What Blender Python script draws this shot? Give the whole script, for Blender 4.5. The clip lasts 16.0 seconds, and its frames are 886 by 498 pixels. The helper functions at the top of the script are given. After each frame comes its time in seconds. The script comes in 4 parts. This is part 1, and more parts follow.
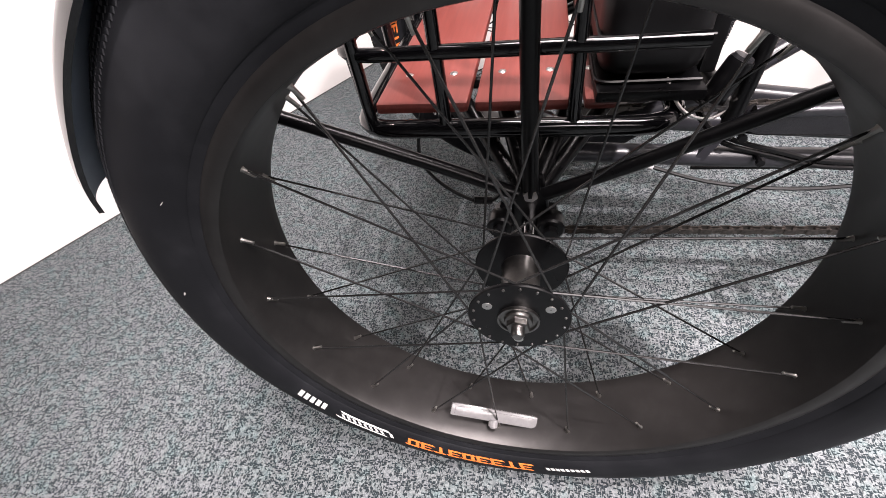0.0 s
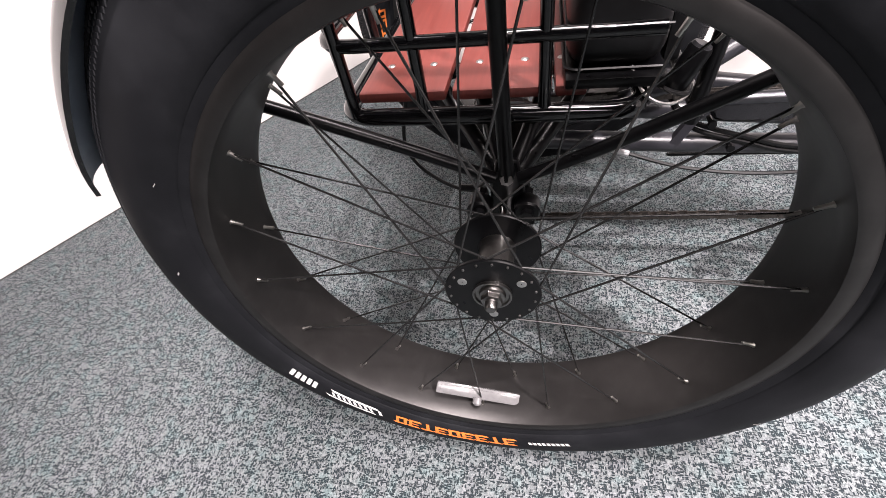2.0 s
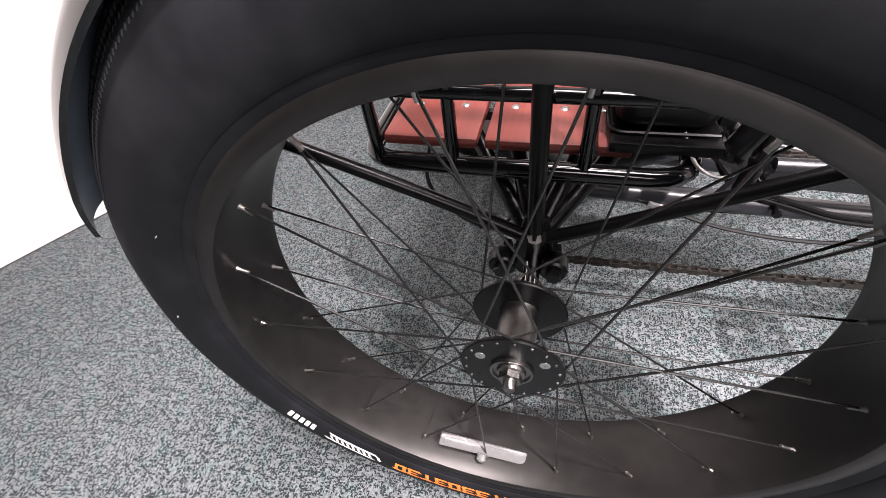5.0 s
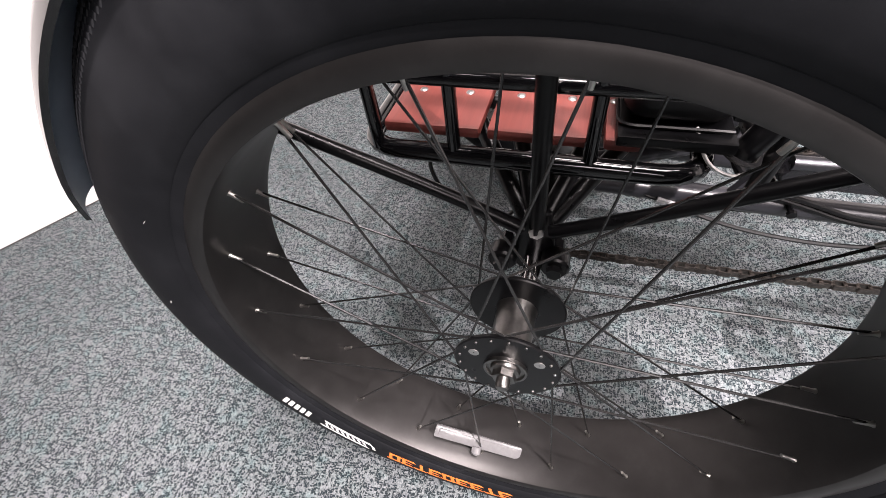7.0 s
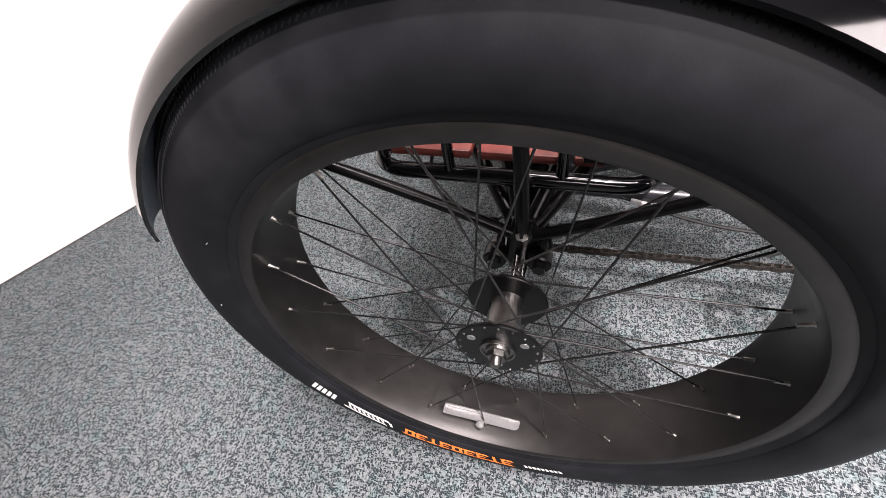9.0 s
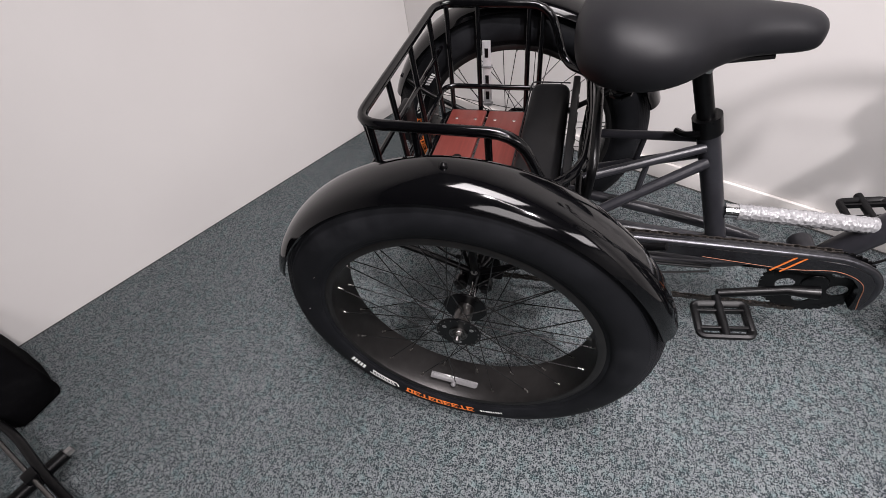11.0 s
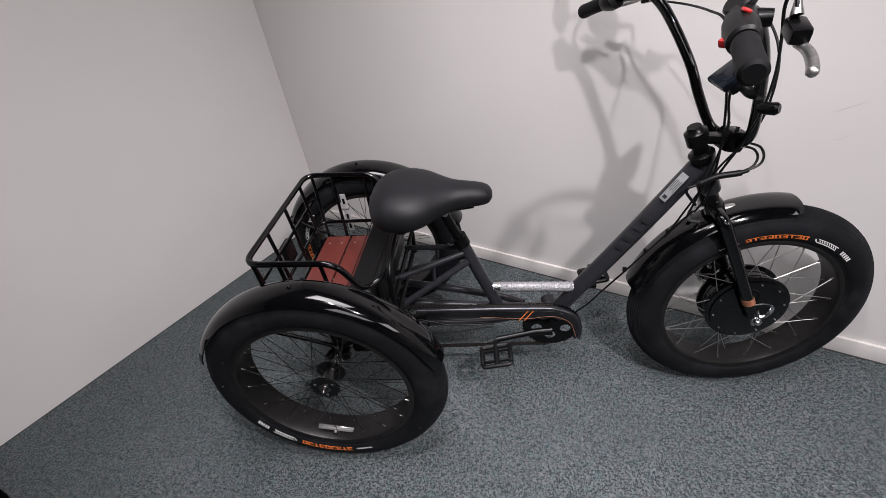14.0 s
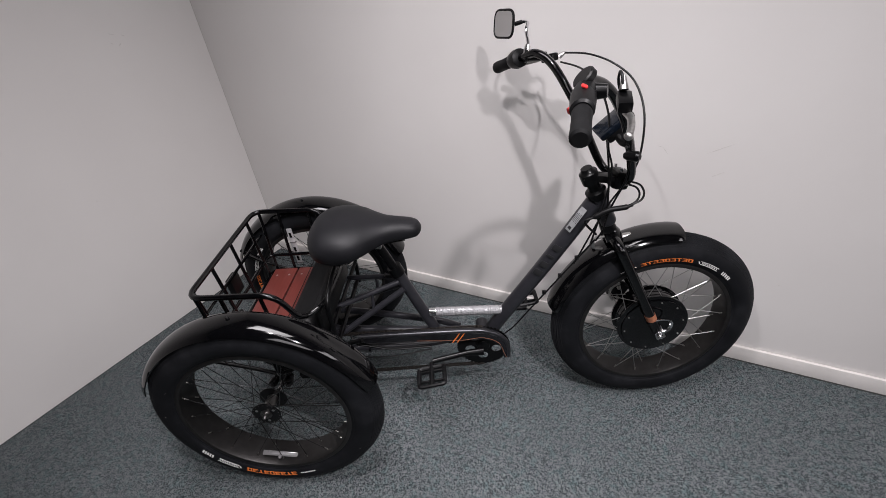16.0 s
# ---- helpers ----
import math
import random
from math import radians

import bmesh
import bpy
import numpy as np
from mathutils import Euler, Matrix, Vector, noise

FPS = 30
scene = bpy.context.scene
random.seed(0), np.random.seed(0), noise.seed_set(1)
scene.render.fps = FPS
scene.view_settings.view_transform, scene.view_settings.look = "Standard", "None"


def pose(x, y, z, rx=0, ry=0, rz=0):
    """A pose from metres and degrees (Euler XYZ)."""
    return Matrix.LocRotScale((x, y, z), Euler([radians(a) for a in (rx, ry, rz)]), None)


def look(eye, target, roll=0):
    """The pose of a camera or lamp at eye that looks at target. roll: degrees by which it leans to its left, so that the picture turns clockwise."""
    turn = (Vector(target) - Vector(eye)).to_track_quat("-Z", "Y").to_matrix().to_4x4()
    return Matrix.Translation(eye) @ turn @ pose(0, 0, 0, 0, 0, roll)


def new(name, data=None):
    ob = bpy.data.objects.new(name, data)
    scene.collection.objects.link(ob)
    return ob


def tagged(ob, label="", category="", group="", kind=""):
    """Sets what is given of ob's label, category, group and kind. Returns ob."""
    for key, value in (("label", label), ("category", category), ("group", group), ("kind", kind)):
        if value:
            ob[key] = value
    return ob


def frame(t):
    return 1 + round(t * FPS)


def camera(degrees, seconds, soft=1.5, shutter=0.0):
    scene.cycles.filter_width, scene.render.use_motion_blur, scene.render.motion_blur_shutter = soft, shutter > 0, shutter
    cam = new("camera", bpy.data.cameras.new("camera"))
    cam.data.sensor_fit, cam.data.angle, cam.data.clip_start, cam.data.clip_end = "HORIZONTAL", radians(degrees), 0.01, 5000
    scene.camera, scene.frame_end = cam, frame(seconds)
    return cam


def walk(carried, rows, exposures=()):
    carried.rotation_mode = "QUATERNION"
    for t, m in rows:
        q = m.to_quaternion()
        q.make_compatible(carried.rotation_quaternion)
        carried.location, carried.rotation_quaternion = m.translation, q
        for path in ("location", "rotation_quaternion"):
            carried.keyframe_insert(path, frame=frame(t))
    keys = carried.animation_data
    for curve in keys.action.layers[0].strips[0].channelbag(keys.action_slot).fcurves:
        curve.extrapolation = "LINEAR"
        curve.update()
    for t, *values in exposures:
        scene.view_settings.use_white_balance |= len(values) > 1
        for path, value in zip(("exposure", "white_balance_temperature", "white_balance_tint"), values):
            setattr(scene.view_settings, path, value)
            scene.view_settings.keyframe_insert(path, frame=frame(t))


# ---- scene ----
cam = camera(92.53, 16.0, soft=0.8)
PATH = [
    (0, (0.0103, -0.5699, 0.6391), (-0.2435, 0.2398, -0.2094), -10.35),
    (0.5, (0.0072, -0.5759, 0.6381), (-0.2511, 0.2313, -0.2115), -10.64),
    (1, (0.0174, -0.5802, 0.6353), (-0.2406, 0.2251, -0.2162), -10.71),
    (1.5, (0.0276, -0.5878, 0.6368), (-0.2288, 0.2159, -0.2167), -11.00),
    (2, (0.0344, -0.5921, 0.6412), (-0.2198, 0.2117, -0.2129), -10.97),
    (2.5, (0.0350, -0.5789, 0.6541), (-0.2184, 0.2269, -0.1982), -10.16),
    (3, (0.0298, -0.5616, 0.6603), (-0.2264, 0.2438, -0.1915), -9.07),
    (3.5, (0.0272, -0.5559, 0.6590), (-0.2321, 0.2488, -0.1926), -9.00),
    (4, (0.0156, -0.5485, 0.6594), (-0.2481, 0.2507, -0.1960), -8.74),
    (4.2, (0.0138, -0.5437, 0.6591), (-0.2528, 0.2553, -0.1957), -8.52),
    (6.3, (0.0188, -0.5297, 0.6648), (-0.2671, 0.2431, -0.2076), -6.61),
    (6.5, (0.0233, -0.5281, 0.6615), (-0.2669, 0.2399, -0.2137), -6.95),
    (7, (0.0211, -0.5218, 0.6567), (-0.2765, 0.2368, -0.2242), -7.36),
    (7.5, (0.0197, -0.5184, 0.6596), (-0.2848, 0.2311, -0.2268), -7.83),
    (8, (0.0255, -0.5198, 0.6567), (-0.2852, 0.2230, -0.2330), -8.36),
    (8.5, (0.0285, -0.5316, 0.6722), (-0.2852, 0.2082, -0.2190), -9.92),
    (9, (0.0434, -0.5569, 0.7174), (-0.2691, 0.1807, -0.1761), -10.57),
    (9.2, (0.0558, -0.5715, 0.7429), (-0.2561, 0.1620, -0.1542), -10.76),
    (11.3, (0.1917, -0.7949, 1.0737), (-0.1130, -0.0278, 0.2027), -8.97),
    (11.5, (0.2258, -0.8221, 1.1146), (-0.0841, -0.0545, 0.2458), -9.70),
    (12, (0.3105, -0.8788, 1.2045), (-0.0042, -0.0963, 0.3509), -10.40),
    (12.5, (0.4068, -0.9387, 1.2392), (0.1123, -0.1068, 0.4260), -10.90),
    (13, (0.4728, -0.9793, 1.2735), (0.2398, -0.0825, 0.5109), -8.67),
    (13.5, (0.5197, -1.0114, 1.2985), (0.3128, -0.0834, 0.5664), -8.17),
    (14, (0.5109, -1.0411, 1.3146), (0.3370, -0.0880, 0.6065), -8.35),
    (14.5, (0.5192, -1.0746, 1.3328), (0.3795, -0.1060, 0.6384), -8.29),
    (15, (0.5663, -1.0926, 1.3608), (0.4518, -0.1152, 0.6742), -7.50),
    (15.5, (0.6190, -1.1202, 1.3690), (0.5199, -0.1293, 0.6994), -6.84),
    (16, (0.6460, -1.1200, 1.3789), (0.5519, -0.1210, 0.7207), -6.93),
]
EXPOSURES = [(0, 2.18, 6860, 14), (4.2, 2.25, 6860, 14), (6.3, 2.28, 6860, 14), (9.0, 2.10, 6880, 14), (11.3, 0.80, 6550, 10), (13.0, 0.52, 6500, 10), (16.0, 0.34, 6450, 9)]
walk(cam, [(t, look(eye, target, roll)) for t, eye, target, roll in PATH], EXPOSURES)

# ---- world and light ----
ROOM = pose(-0.5997 + 0.0054, 1.1079 + 0.0113, 0, 0, 0, -25.5)     # corner of the room; x along the long wall
SHORT = pose(*ROOM.translation, 0, 0, -26.86)     # the short wall, along -y, meets it a little out of square
CEILING = 2.5
world = bpy.data.worlds.new("world")
scene.world = world
world.use_nodes = True
world.node_tree.nodes["Background"].inputs[0].default_value = (0.8, 0.85, 1.0, 1)
world.node_tree.nodes["Background"].inputs[1].default_value = 0.02


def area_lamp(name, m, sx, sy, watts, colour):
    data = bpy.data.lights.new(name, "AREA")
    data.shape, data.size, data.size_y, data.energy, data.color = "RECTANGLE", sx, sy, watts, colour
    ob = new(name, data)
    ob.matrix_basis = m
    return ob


LAMP = (1.0, 0.945, 0.975)
AIM = (0.80, -0.64, 0.0)
# a lit rail with two small spots, hung under the dark ceiling over the viewer
RAIL = (Vector((0.30, -0.66, CEILING - 0.12)), Vector((1.50, -1.58, CEILING - 0.12)))
for f, watts, aim, cone in ((0.08, 9.0, (-0.05, -0.03, 0.65), 142), (0.80, 13.5, AIM, 108)):
    area_lamp("track_lamp", look(RAIL[0].lerp(RAIL[1], f), aim), 0.05, 0.09, watts, LAMP).data.spread = radians(cone)
middle = (RAIL[0] + RAIL[1]) / 2 + Vector((0, 0, 0.03))
along = math.degrees(math.atan2(RAIL[1].y - RAIL[0].y, RAIL[1].x - RAIL[0].x))
area_lamp("rail_lamp", pose(*middle, 0, 0, along), 1.5, 0.035, 4, LAMP)
# three unseen fill panels, added to brighten the floor, walls and shaded middle
area_lamp("fill_panel", pose(4.0, -2.3, CEILING - 0.04, 0, 0, -25.5), 2.2, 1.4, 44, LAMP)
area_lamp("fill_panel", pose(0.42, -0.28, CEILING - 0.04, 0, 0, -25.5), 1.3, 0.6, 7.5, LAMP).data.spread = radians(92)
area_lamp("fill_panel", pose(1.3, -3.1, CEILING - 0.04, 0, 0, -25.5), 2.2, 1.2, 26, LAMP)

# ---- materials ----


def material(name, colour, rough=0.5, metal=0.0, coat=0.0, spec=0.5):
    m = bpy.data.materials.new(name)
    m.use_nodes = True
    b = m.node_tree.nodes["Principled BSDF"]
    b.inputs["Base Color"].default_value = (*colour, 1)
    b.inputs["Roughness"].default_value = rough
    b.inputs["Metallic"].default_value = metal
    b.inputs["Coat Weight"].default_value = coat
    b.inputs["Coat Roughness"].default_value = 0.04
    b.inputs["Specular IOR Level"].default_value = spec
    return m


def node(m, kind, **inputs):
    n = m.node_tree.nodes.new(kind)
    for key, value in inputs.items():
        n.inputs[key.replace("_", " ")].default_value = value
    return n


def wire(m, a, out, b, into):
    m.node_tree.links.new(a.outputs[out], b.inputs[into])


def coords(m, scale=(1, 1, 1)):
    c = node(m, "ShaderNodeTexCoord")
    p = node(m, "ShaderNodeMapping", Scale=scale)
    wire(m, c, "Object", p, "Vector")
    return p


def ramp(m, source, out, stops):
    r = node(m, "ShaderNodeValToRGB")
    e = r.color_ramp.elements
    while len(e) < len(stops):
        e.new(0.5)
    for k, (at, colour) in zip(e, stops):
        k.position, k.color = at, (*colour, 1)
    wire(m, source, out, r, "Fac")
    return r


def worn(m, amount=0.08, scale=30.0, bump=0.02, fine=400.0, tint=None, distance=0.002):
    """Two scales of variation: blotches in colour and gloss, fine grain in relief."""
    b = m.node_tree.nodes["Principled BSDF"]
    base = tuple(b.inputs["Base Color"].default_value)[:3]
    rough = b.inputs["Roughness"].default_value
    p = coords(m)
    big = node(m, "ShaderNodeTexNoise", Scale=scale, Detail=6.0, Roughness=0.6)
    wire(m, p, 0, big, "Vector")
    other = tint or tuple(min(1, c * (1 + 3 * amount) + 0.02 * amount) for c in base)
    dark = tuple(c * (1 - 2 * amount) for c in base)
    r = ramp(m, big, "Fac", [(0.3, dark), (0.52, base), (0.75, other)])
    wire(m, r, 0, b, "Base Color")
    g = node(m, "ShaderNodeMapRange")
    g.inputs["To Min"].default_value, g.inputs["To Max"].default_value = max(0.02, rough * (1 - amount * 2)), min(1, rough * (1 + amount * 3))
    wire(m, big, "Fac", g, "Value")
    wire(m, g, 0, b, "Roughness")
    small = node(m, "ShaderNodeTexNoise", Scale=fine, Detail=3.0)
    wire(m, p, 0, small, "Vector")
    u = node(m, "ShaderNodeBump", Strength=bump * 10, Distance=distance * 0.1)
    wire(m, small, "Fac", u, "Height")
    wire(m, u, 0, b, "Normal")
    return m


def carpet_material():
    m = material("carpet", (0.2, 0.22, 0.22), 0.95, spec=0.1)
    b = m.node_tree.nodes["Principled BSDF"]
    p = coords(m)
    turn = node(m, "ShaderNodeMapping", Rotation=(0, 0, radians(-25.4)), Scale=(1, 1, 1))
    wire(m, p, 0, turn, "Vector")
    # small dark tufts lying two ways, gathered in loose clumps among lighter loops
    spread = []
    for sx, sy, off in ((185.0, 400.0, 0.0), (400.0, 195.0, 3.7)):
        q = node(m, "ShaderNodeMapping", Scale=(sx, sy, 1), Location=(off, off, 0))
        wire(m, turn, 0, q, "Vector")
        v = node(m, "ShaderNodeTexVoronoi", Scale=1.0, Randomness=0.9)
        v.voronoi_dimensions = "2D"
        wire(m, q, 0, v, "Vector")
        dot = ramp(m, v, "Distance", [(0.34, (0, 0, 0)), (0.48, (1, 1, 1))])
        split = node(m, "ShaderNodeSeparateColor")
        wire(m, v, "Color", split, "Color")
        clump = node(m, "ShaderNodeTexNoise", Scale=0.36, Detail=2.0)
        clump.noise_dimensions = "2D"
        wire(m, q, 0, clump, "Vector")
        pick = node(m, "ShaderNodeMath")
        pick.operation = "MULTIPLY_ADD"
        pick.inputs[1].default_value = 0.45
        wire(m, split, 0, pick, 0)
        wire(m, clump, 0, pick, 2)
        keep = ramp(m, pick, 0, [(0.65, (0, 0, 0)), (0.71, (1, 1, 1))])
        top = node(m, "ShaderNodeMix")
        top.data_type, top.blend_type = "RGBA", "LIGHTEN"
        top.inputs["Factor"].default_value = 1.0
        m.node_tree.links.new(dot.outputs[0], top.inputs[6])
        m.node_tree.links.new(keep.outputs[0], top.inputs[7])
        spread.append(top)
    both = node(m, "ShaderNodeMix")
    both.data_type, both.blend_type = "RGBA", "DARKEN"
    both.inputs["Factor"].default_value = 1.0
    m.node_tree.links.new(spread[0].outputs[2], both.inputs[6])
    m.node_tree.links.new(spread[1].outputs[2], both.inputs[7])
    loops = node(m, "ShaderNodeTexVoronoi", Scale=560.0, Randomness=1.0)
    wire(m, turn, 0, loops, "Vector")
    split = node(m, "ShaderNodeSeparateColor")
    wire(m, loops, "Color", split, "Color")
    tone = ramp(m, split, 1, [(0.0, (0.088, 0.101, 0.107)), (0.5, (0.136, 0.150, 0.157)), (1.0, (0.200, 0.214, 0.222))])
    mul = node(m, "ShaderNodeMix")
    mul.data_type, mul.blend_type = "RGBA", "MIX"
    m.node_tree.links.new(both.outputs[2], mul.inputs[0])
    mul.inputs[6].default_value = (0.022, 0.029, 0.034, 1)
    m.node_tree.links.new(tone.outputs[0], mul.inputs[7])
    # hue drift and worn patches
    drift = node(m, "ShaderNodeTexNoise", Scale=45.0, Detail=4.0)
    wire(m, p, 0, drift, "Vector")
    hue = ramp(m, drift, "Fac", [(0.3, (0.86, 1.0, 0.98)), (0.5, (0.98, 0.98, 0.96)), (0.7, (1.0, 0.97, 0.99))])
    wide = node(m, "ShaderNodeTexNoise", Scale=2.2, Detail=5.0)
    wire(m, p, 0, wide, "Vector")
    patch = ramp(m, wide, "Fac", [(0.3, (0.86, 0.88, 0.88)), (0.65, (1, 1, 1))])
    last = mul
    for layer in (hue, patch):
        k = node(m, "ShaderNodeMix")
        k.data_type, k.blend_type = "RGBA", "MULTIPLY"
        k.inputs["Factor"].default_value = 1.0
        m.node_tree.links.new(last.outputs[2], k.inputs[6])
        m.node_tree.links.new(layer.outputs[0], k.inputs[7])
        last = k
    m.node_tree.links.new(last.outputs[2], b.inputs["Base Color"])
    u = node(m, "ShaderNodeBump", Strength=0.8, Distance=0.002)
    m.node_tree.links.new(both.outputs[2], u.inputs["Height"])
    wire(m, u, 0, b, "Normal")
    return m


def wall_material():
    m = material("wall_paint", (0.78, 0.755, 0.735), 0.55, spec=0.3)
    b = m.node_tree.nodes["Principled BSDF"]
    p = coords(m)
    big = node(m, "ShaderNodeTexNoise", Scale=1.4, Detail=5.0)
    wire(m, p, 0, big, "Vector")
    tone = ramp(m, big, "Fac", [(0.3, (0.640, 0.618, 0.604)), (0.7, (0.685, 0.665, 0.650))])
    # sparse grey scuffs
    q = node(m, "ShaderNodeMapping", Scale=(5, 5, 14), Rotation=(0.3, 0.2, 0.1))
    wire(m, p, 0, q, "Vector")
    scuff = node(m, "ShaderNodeTexNoise", Scale=2.0, Detail=8.0, Roughness=0.7)
    wire(m, q, 0, scuff, "Vector")
    marks = ramp(m, scuff, "Fac", [(0.72, (1, 1, 1)), (0.80, (0.86, 0.85, 0.84))])
    k = node(m, "ShaderNodeMix")
    k.data_type, k.blend_type = "RGBA", "MULTIPLY"
    k.inputs["Factor"].default_value = 1.0
    m.node_tree.links.new(tone.outputs[0], k.inputs[6])
    m.node_tree.links.new(marks.outputs[0], k.inputs[7])
    m.node_tree.links.new(k.outputs[2], b.inputs["Base Color"])
    fine = node(m, "ShaderNodeTexNoise", Scale=220.0, Detail=4.0)
    wire(m, p, 0, fine, "Vector")
    u = node(m, "ShaderNodeBump", Strength=0.12, Distance=0.001)
    wire(m, fine, "Fac", u, "Height")
    wire(m, u, 0, b, "Normal")
    return m


CARPET = carpet_material()
WALL = wall_material()
# grey chosen for the unseen walls so that black parts reflect less light
FARWALL = worn(material("unseen_wall_grey", (0.30, 0.30, 0.30), 0.7), 0.05, 3)
TRIM = worn(material("white_trim_paint", (0.72, 0.69, 0.665), 0.35), 0.03, 12)
CEIL = worn(material("ceiling_paint", (0.12, 0.12, 0.125), 0.9), 0.05, 5)
GLOSS = worn(material("gloss_black_paint", (0.0012, 0.0012, 0.0015), 0.075, coat=0.0, spec=0.48), 0.05, 25, 0.002, 200)
SATIN = worn(material("satin_black_paint", (0.0016, 0.0016, 0.0019), 0.28, spec=0.20), 0.08, 60, 0.006, 500)
RIM = worn(material("black_anodised_rim", (0.044, 0.042, 0.0415), 0.42, metal=0.9, spec=0.5), 0.06, 40, 0.004, 900)
RUBBER = worn(material("tyre_rubber", (0.0080, 0.0085, 0.0100), 0.55, spec=0.09), 0.20, 11, 0.03, 700)
PLASTIC = worn(material("black_plastic", (0.0035, 0.0035, 0.0039), 0.40, spec=0.22), 0.08, 40, 0.01, 600)
GRIP = worn(material("grip_rubber", (0.0045, 0.0045, 0.005), 0.6, spec=0.15), 0.1, 50, 0.03, 900)
VINYL = worn(material("saddle_vinyl", (0.0075, 0.0075, 0.0090), 0.48, spec=0.22), 0.06, 20, 0.03, 900)
GREY = worn(material("gunmetal_paint", (0.0200, 0.0200, 0.0240), 0.30, metal=0.1, spec=0.45), 0.06, 50, 0.006, 700)
CHROME = worn(material("chrome", (0.72, 0.72, 0.73), 0.14, metal=1.0), 0.05, 60, 0.003, 400)
STEEL = worn(material("dull_steel", (0.45, 0.44, 0.43), 0.35, metal=1.0), 0.1, 120, 0.01, 600)
DARKSTEEL = worn(material("dark_steel", (0.16, 0.155, 0.15), 0.3, metal=1.0), 0.1, 120, 0.01, 600)
SPOKE = worn(material("black_spoke", (0.012, 0.012, 0.012), 0.22, metal=0.3, spec=0.6), 0.05, 80)
BRASS = worn(material("nipple_metal", (0.34, 0.33, 0.31), 0.30, metal=1.0), 0.1, 200)
ORANGE = worn(material("orange_print", (0.70, 0.17, 0.03), 0.5), 0.1, 150)
WHITE = worn(material("white_print", (0.72, 0.72, 0.70), 0.5), 0.1, 150)
DARKPRINT = worn(material("dark_print", (0.01, 0.01, 0.011), 0.5), 0.05, 100)
RED = worn(material("red_plastic", (0.5, 0.02, 0.02), 0.35), 0.05, 60)
COPPER = worn(material("copper_tape", (0.30, 0.115, 0.06), 0.5), 0.15, 120)
LABEL = worn(material("printed_label", (0.22, 0.225, 0.23), 0.35), 0.06, 60)
SCREEN = worn(material("display_glass", (0.004, 0.006, 0.010), 0.16, spec=0.25), 0.02, 30)
CHAINM = worn(material("chain_steel", (0.075, 0.066, 0.060), 0.35, metal=0.9), 0.2, 200)
# black plastic with reflected floor and wall light put into a pale bluish colour
LINER = worn(material("bounce_tinted_plastic", (0.19, 0.235, 0.29), 0.35, spec=0.6), 0.08, 30, 0.01, 500)
SCUFF = worn(material("grey_scuff", (0.50, 0.48, 0.46), 0.6), 0.1, 90)
DIRT = worn(material("dark_joint_dirt", (0.05, 0.05, 0.048), 0.9), 0.1, 40)
GUARD = worn(material("dark_guard_paint", (0.0075, 0.0075, 0.009), 0.22, spec=0.4), 0.05, 40)
EDGE = worn(material("brushed_grey_edge", (0.060, 0.060, 0.066), 0.28, metal=0.85), 0.08, 60)
SILVER = worn(material("silver_paint", (0.52, 0.52, 0.53), 0.3, metal=0.4), 0.08, 60)
CLOTH = worn(material("black_cloth", (0.0022, 0.0022, 0.0026), 0.9, spec=0.03), 0.1, 25, 0.08, 500)


def wood_material():
    m = material("stained_wood", (0.26, 0.06, 0.04), 0.38)
    b = m.node_tree.nodes["Principled BSDF"]
    p = coords(m, (60, 3, 60))
    g = node(m, "ShaderNodeTexNoise", Scale=3.0, Detail=6.0, Roughness=0.6, Distortion=0.6)
    wire(m, p, 0, g, "Vector")
    r = ramp(m, g, "Fac", [(0.3, (0.092, 0.0190, 0.0150)), (0.55, (0.116, 0.0250, 0.0200)), (0.8, (0.145, 0.0345, 0.0280))])
    wire(m, r, 0, b, "Base Color")
    u = node(m, "ShaderNodeBump", Strength=0.08, Distance=0.001)
    wire(m, g, "Fac", u, "Height")
    wire(m, u, 0, b, "Normal")
    return m


WOOD = wood_material()


def wrap_material(name, colour, rough, scale):
    m = material(name, colour, rough)
    b = m.node_tree.nodes["Principled BSDF"]
    b.inputs["Transmission Weight"].default_value = 0.45
    b.inputs["IOR"].default_value = 1.45
    p = coords(m)
    v = node(m, "ShaderNodeTexVoronoi", Scale=scale, Randomness=0.6)
    wire(m, p, 0, v, "Vector")
    u = node(m, "ShaderNodeBump", Strength=1.0, Distance=0.003)
    wire(m, v, "Distance", u, "Height")
    wire(m, u, 0, b, "Normal")
    return m


WRAP = wrap_material("bubble_wrap", (0.40, 0.40, 0.41), 0.22, 130.0)
REFLECT = worn(material("clear_reflector", (0.27, 0.265, 0.27), 0.14), 0.05, 120)
REFLECT.node_tree.nodes["Principled BSDF"].inputs["Transmission Weight"].default_value = 0.5
MIRROR = material("mirror_glass", (0.9, 0.9, 0.9), 0.02, metal=1.0)

# ---- mesh helpers ----


def part(name, bm, mat, parent=None, label="", smooth=True, kind="", m=None):
    me = bpy.data.meshes.new(name)
    bm.normal_update()
    bm.to_mesh(me)
    bm.free()
    return part_of(name, me, mat, parent, label, smooth, kind, m)


def part_of(name, me, mat, parent=None, label="", smooth=True, kind="", m=None):
    if mat and not me.materials:
        me.materials.append(mat)
        if smooth:
            me.shade_smooth()
            me.set_sharp_from_angle(angle=radians(38))
    ob = new(name, me)
    if parent:
        ob.parent = parent
    if m is not None:
        ob.matrix_basis = m
    return tagged(ob, label=label, kind=kind)


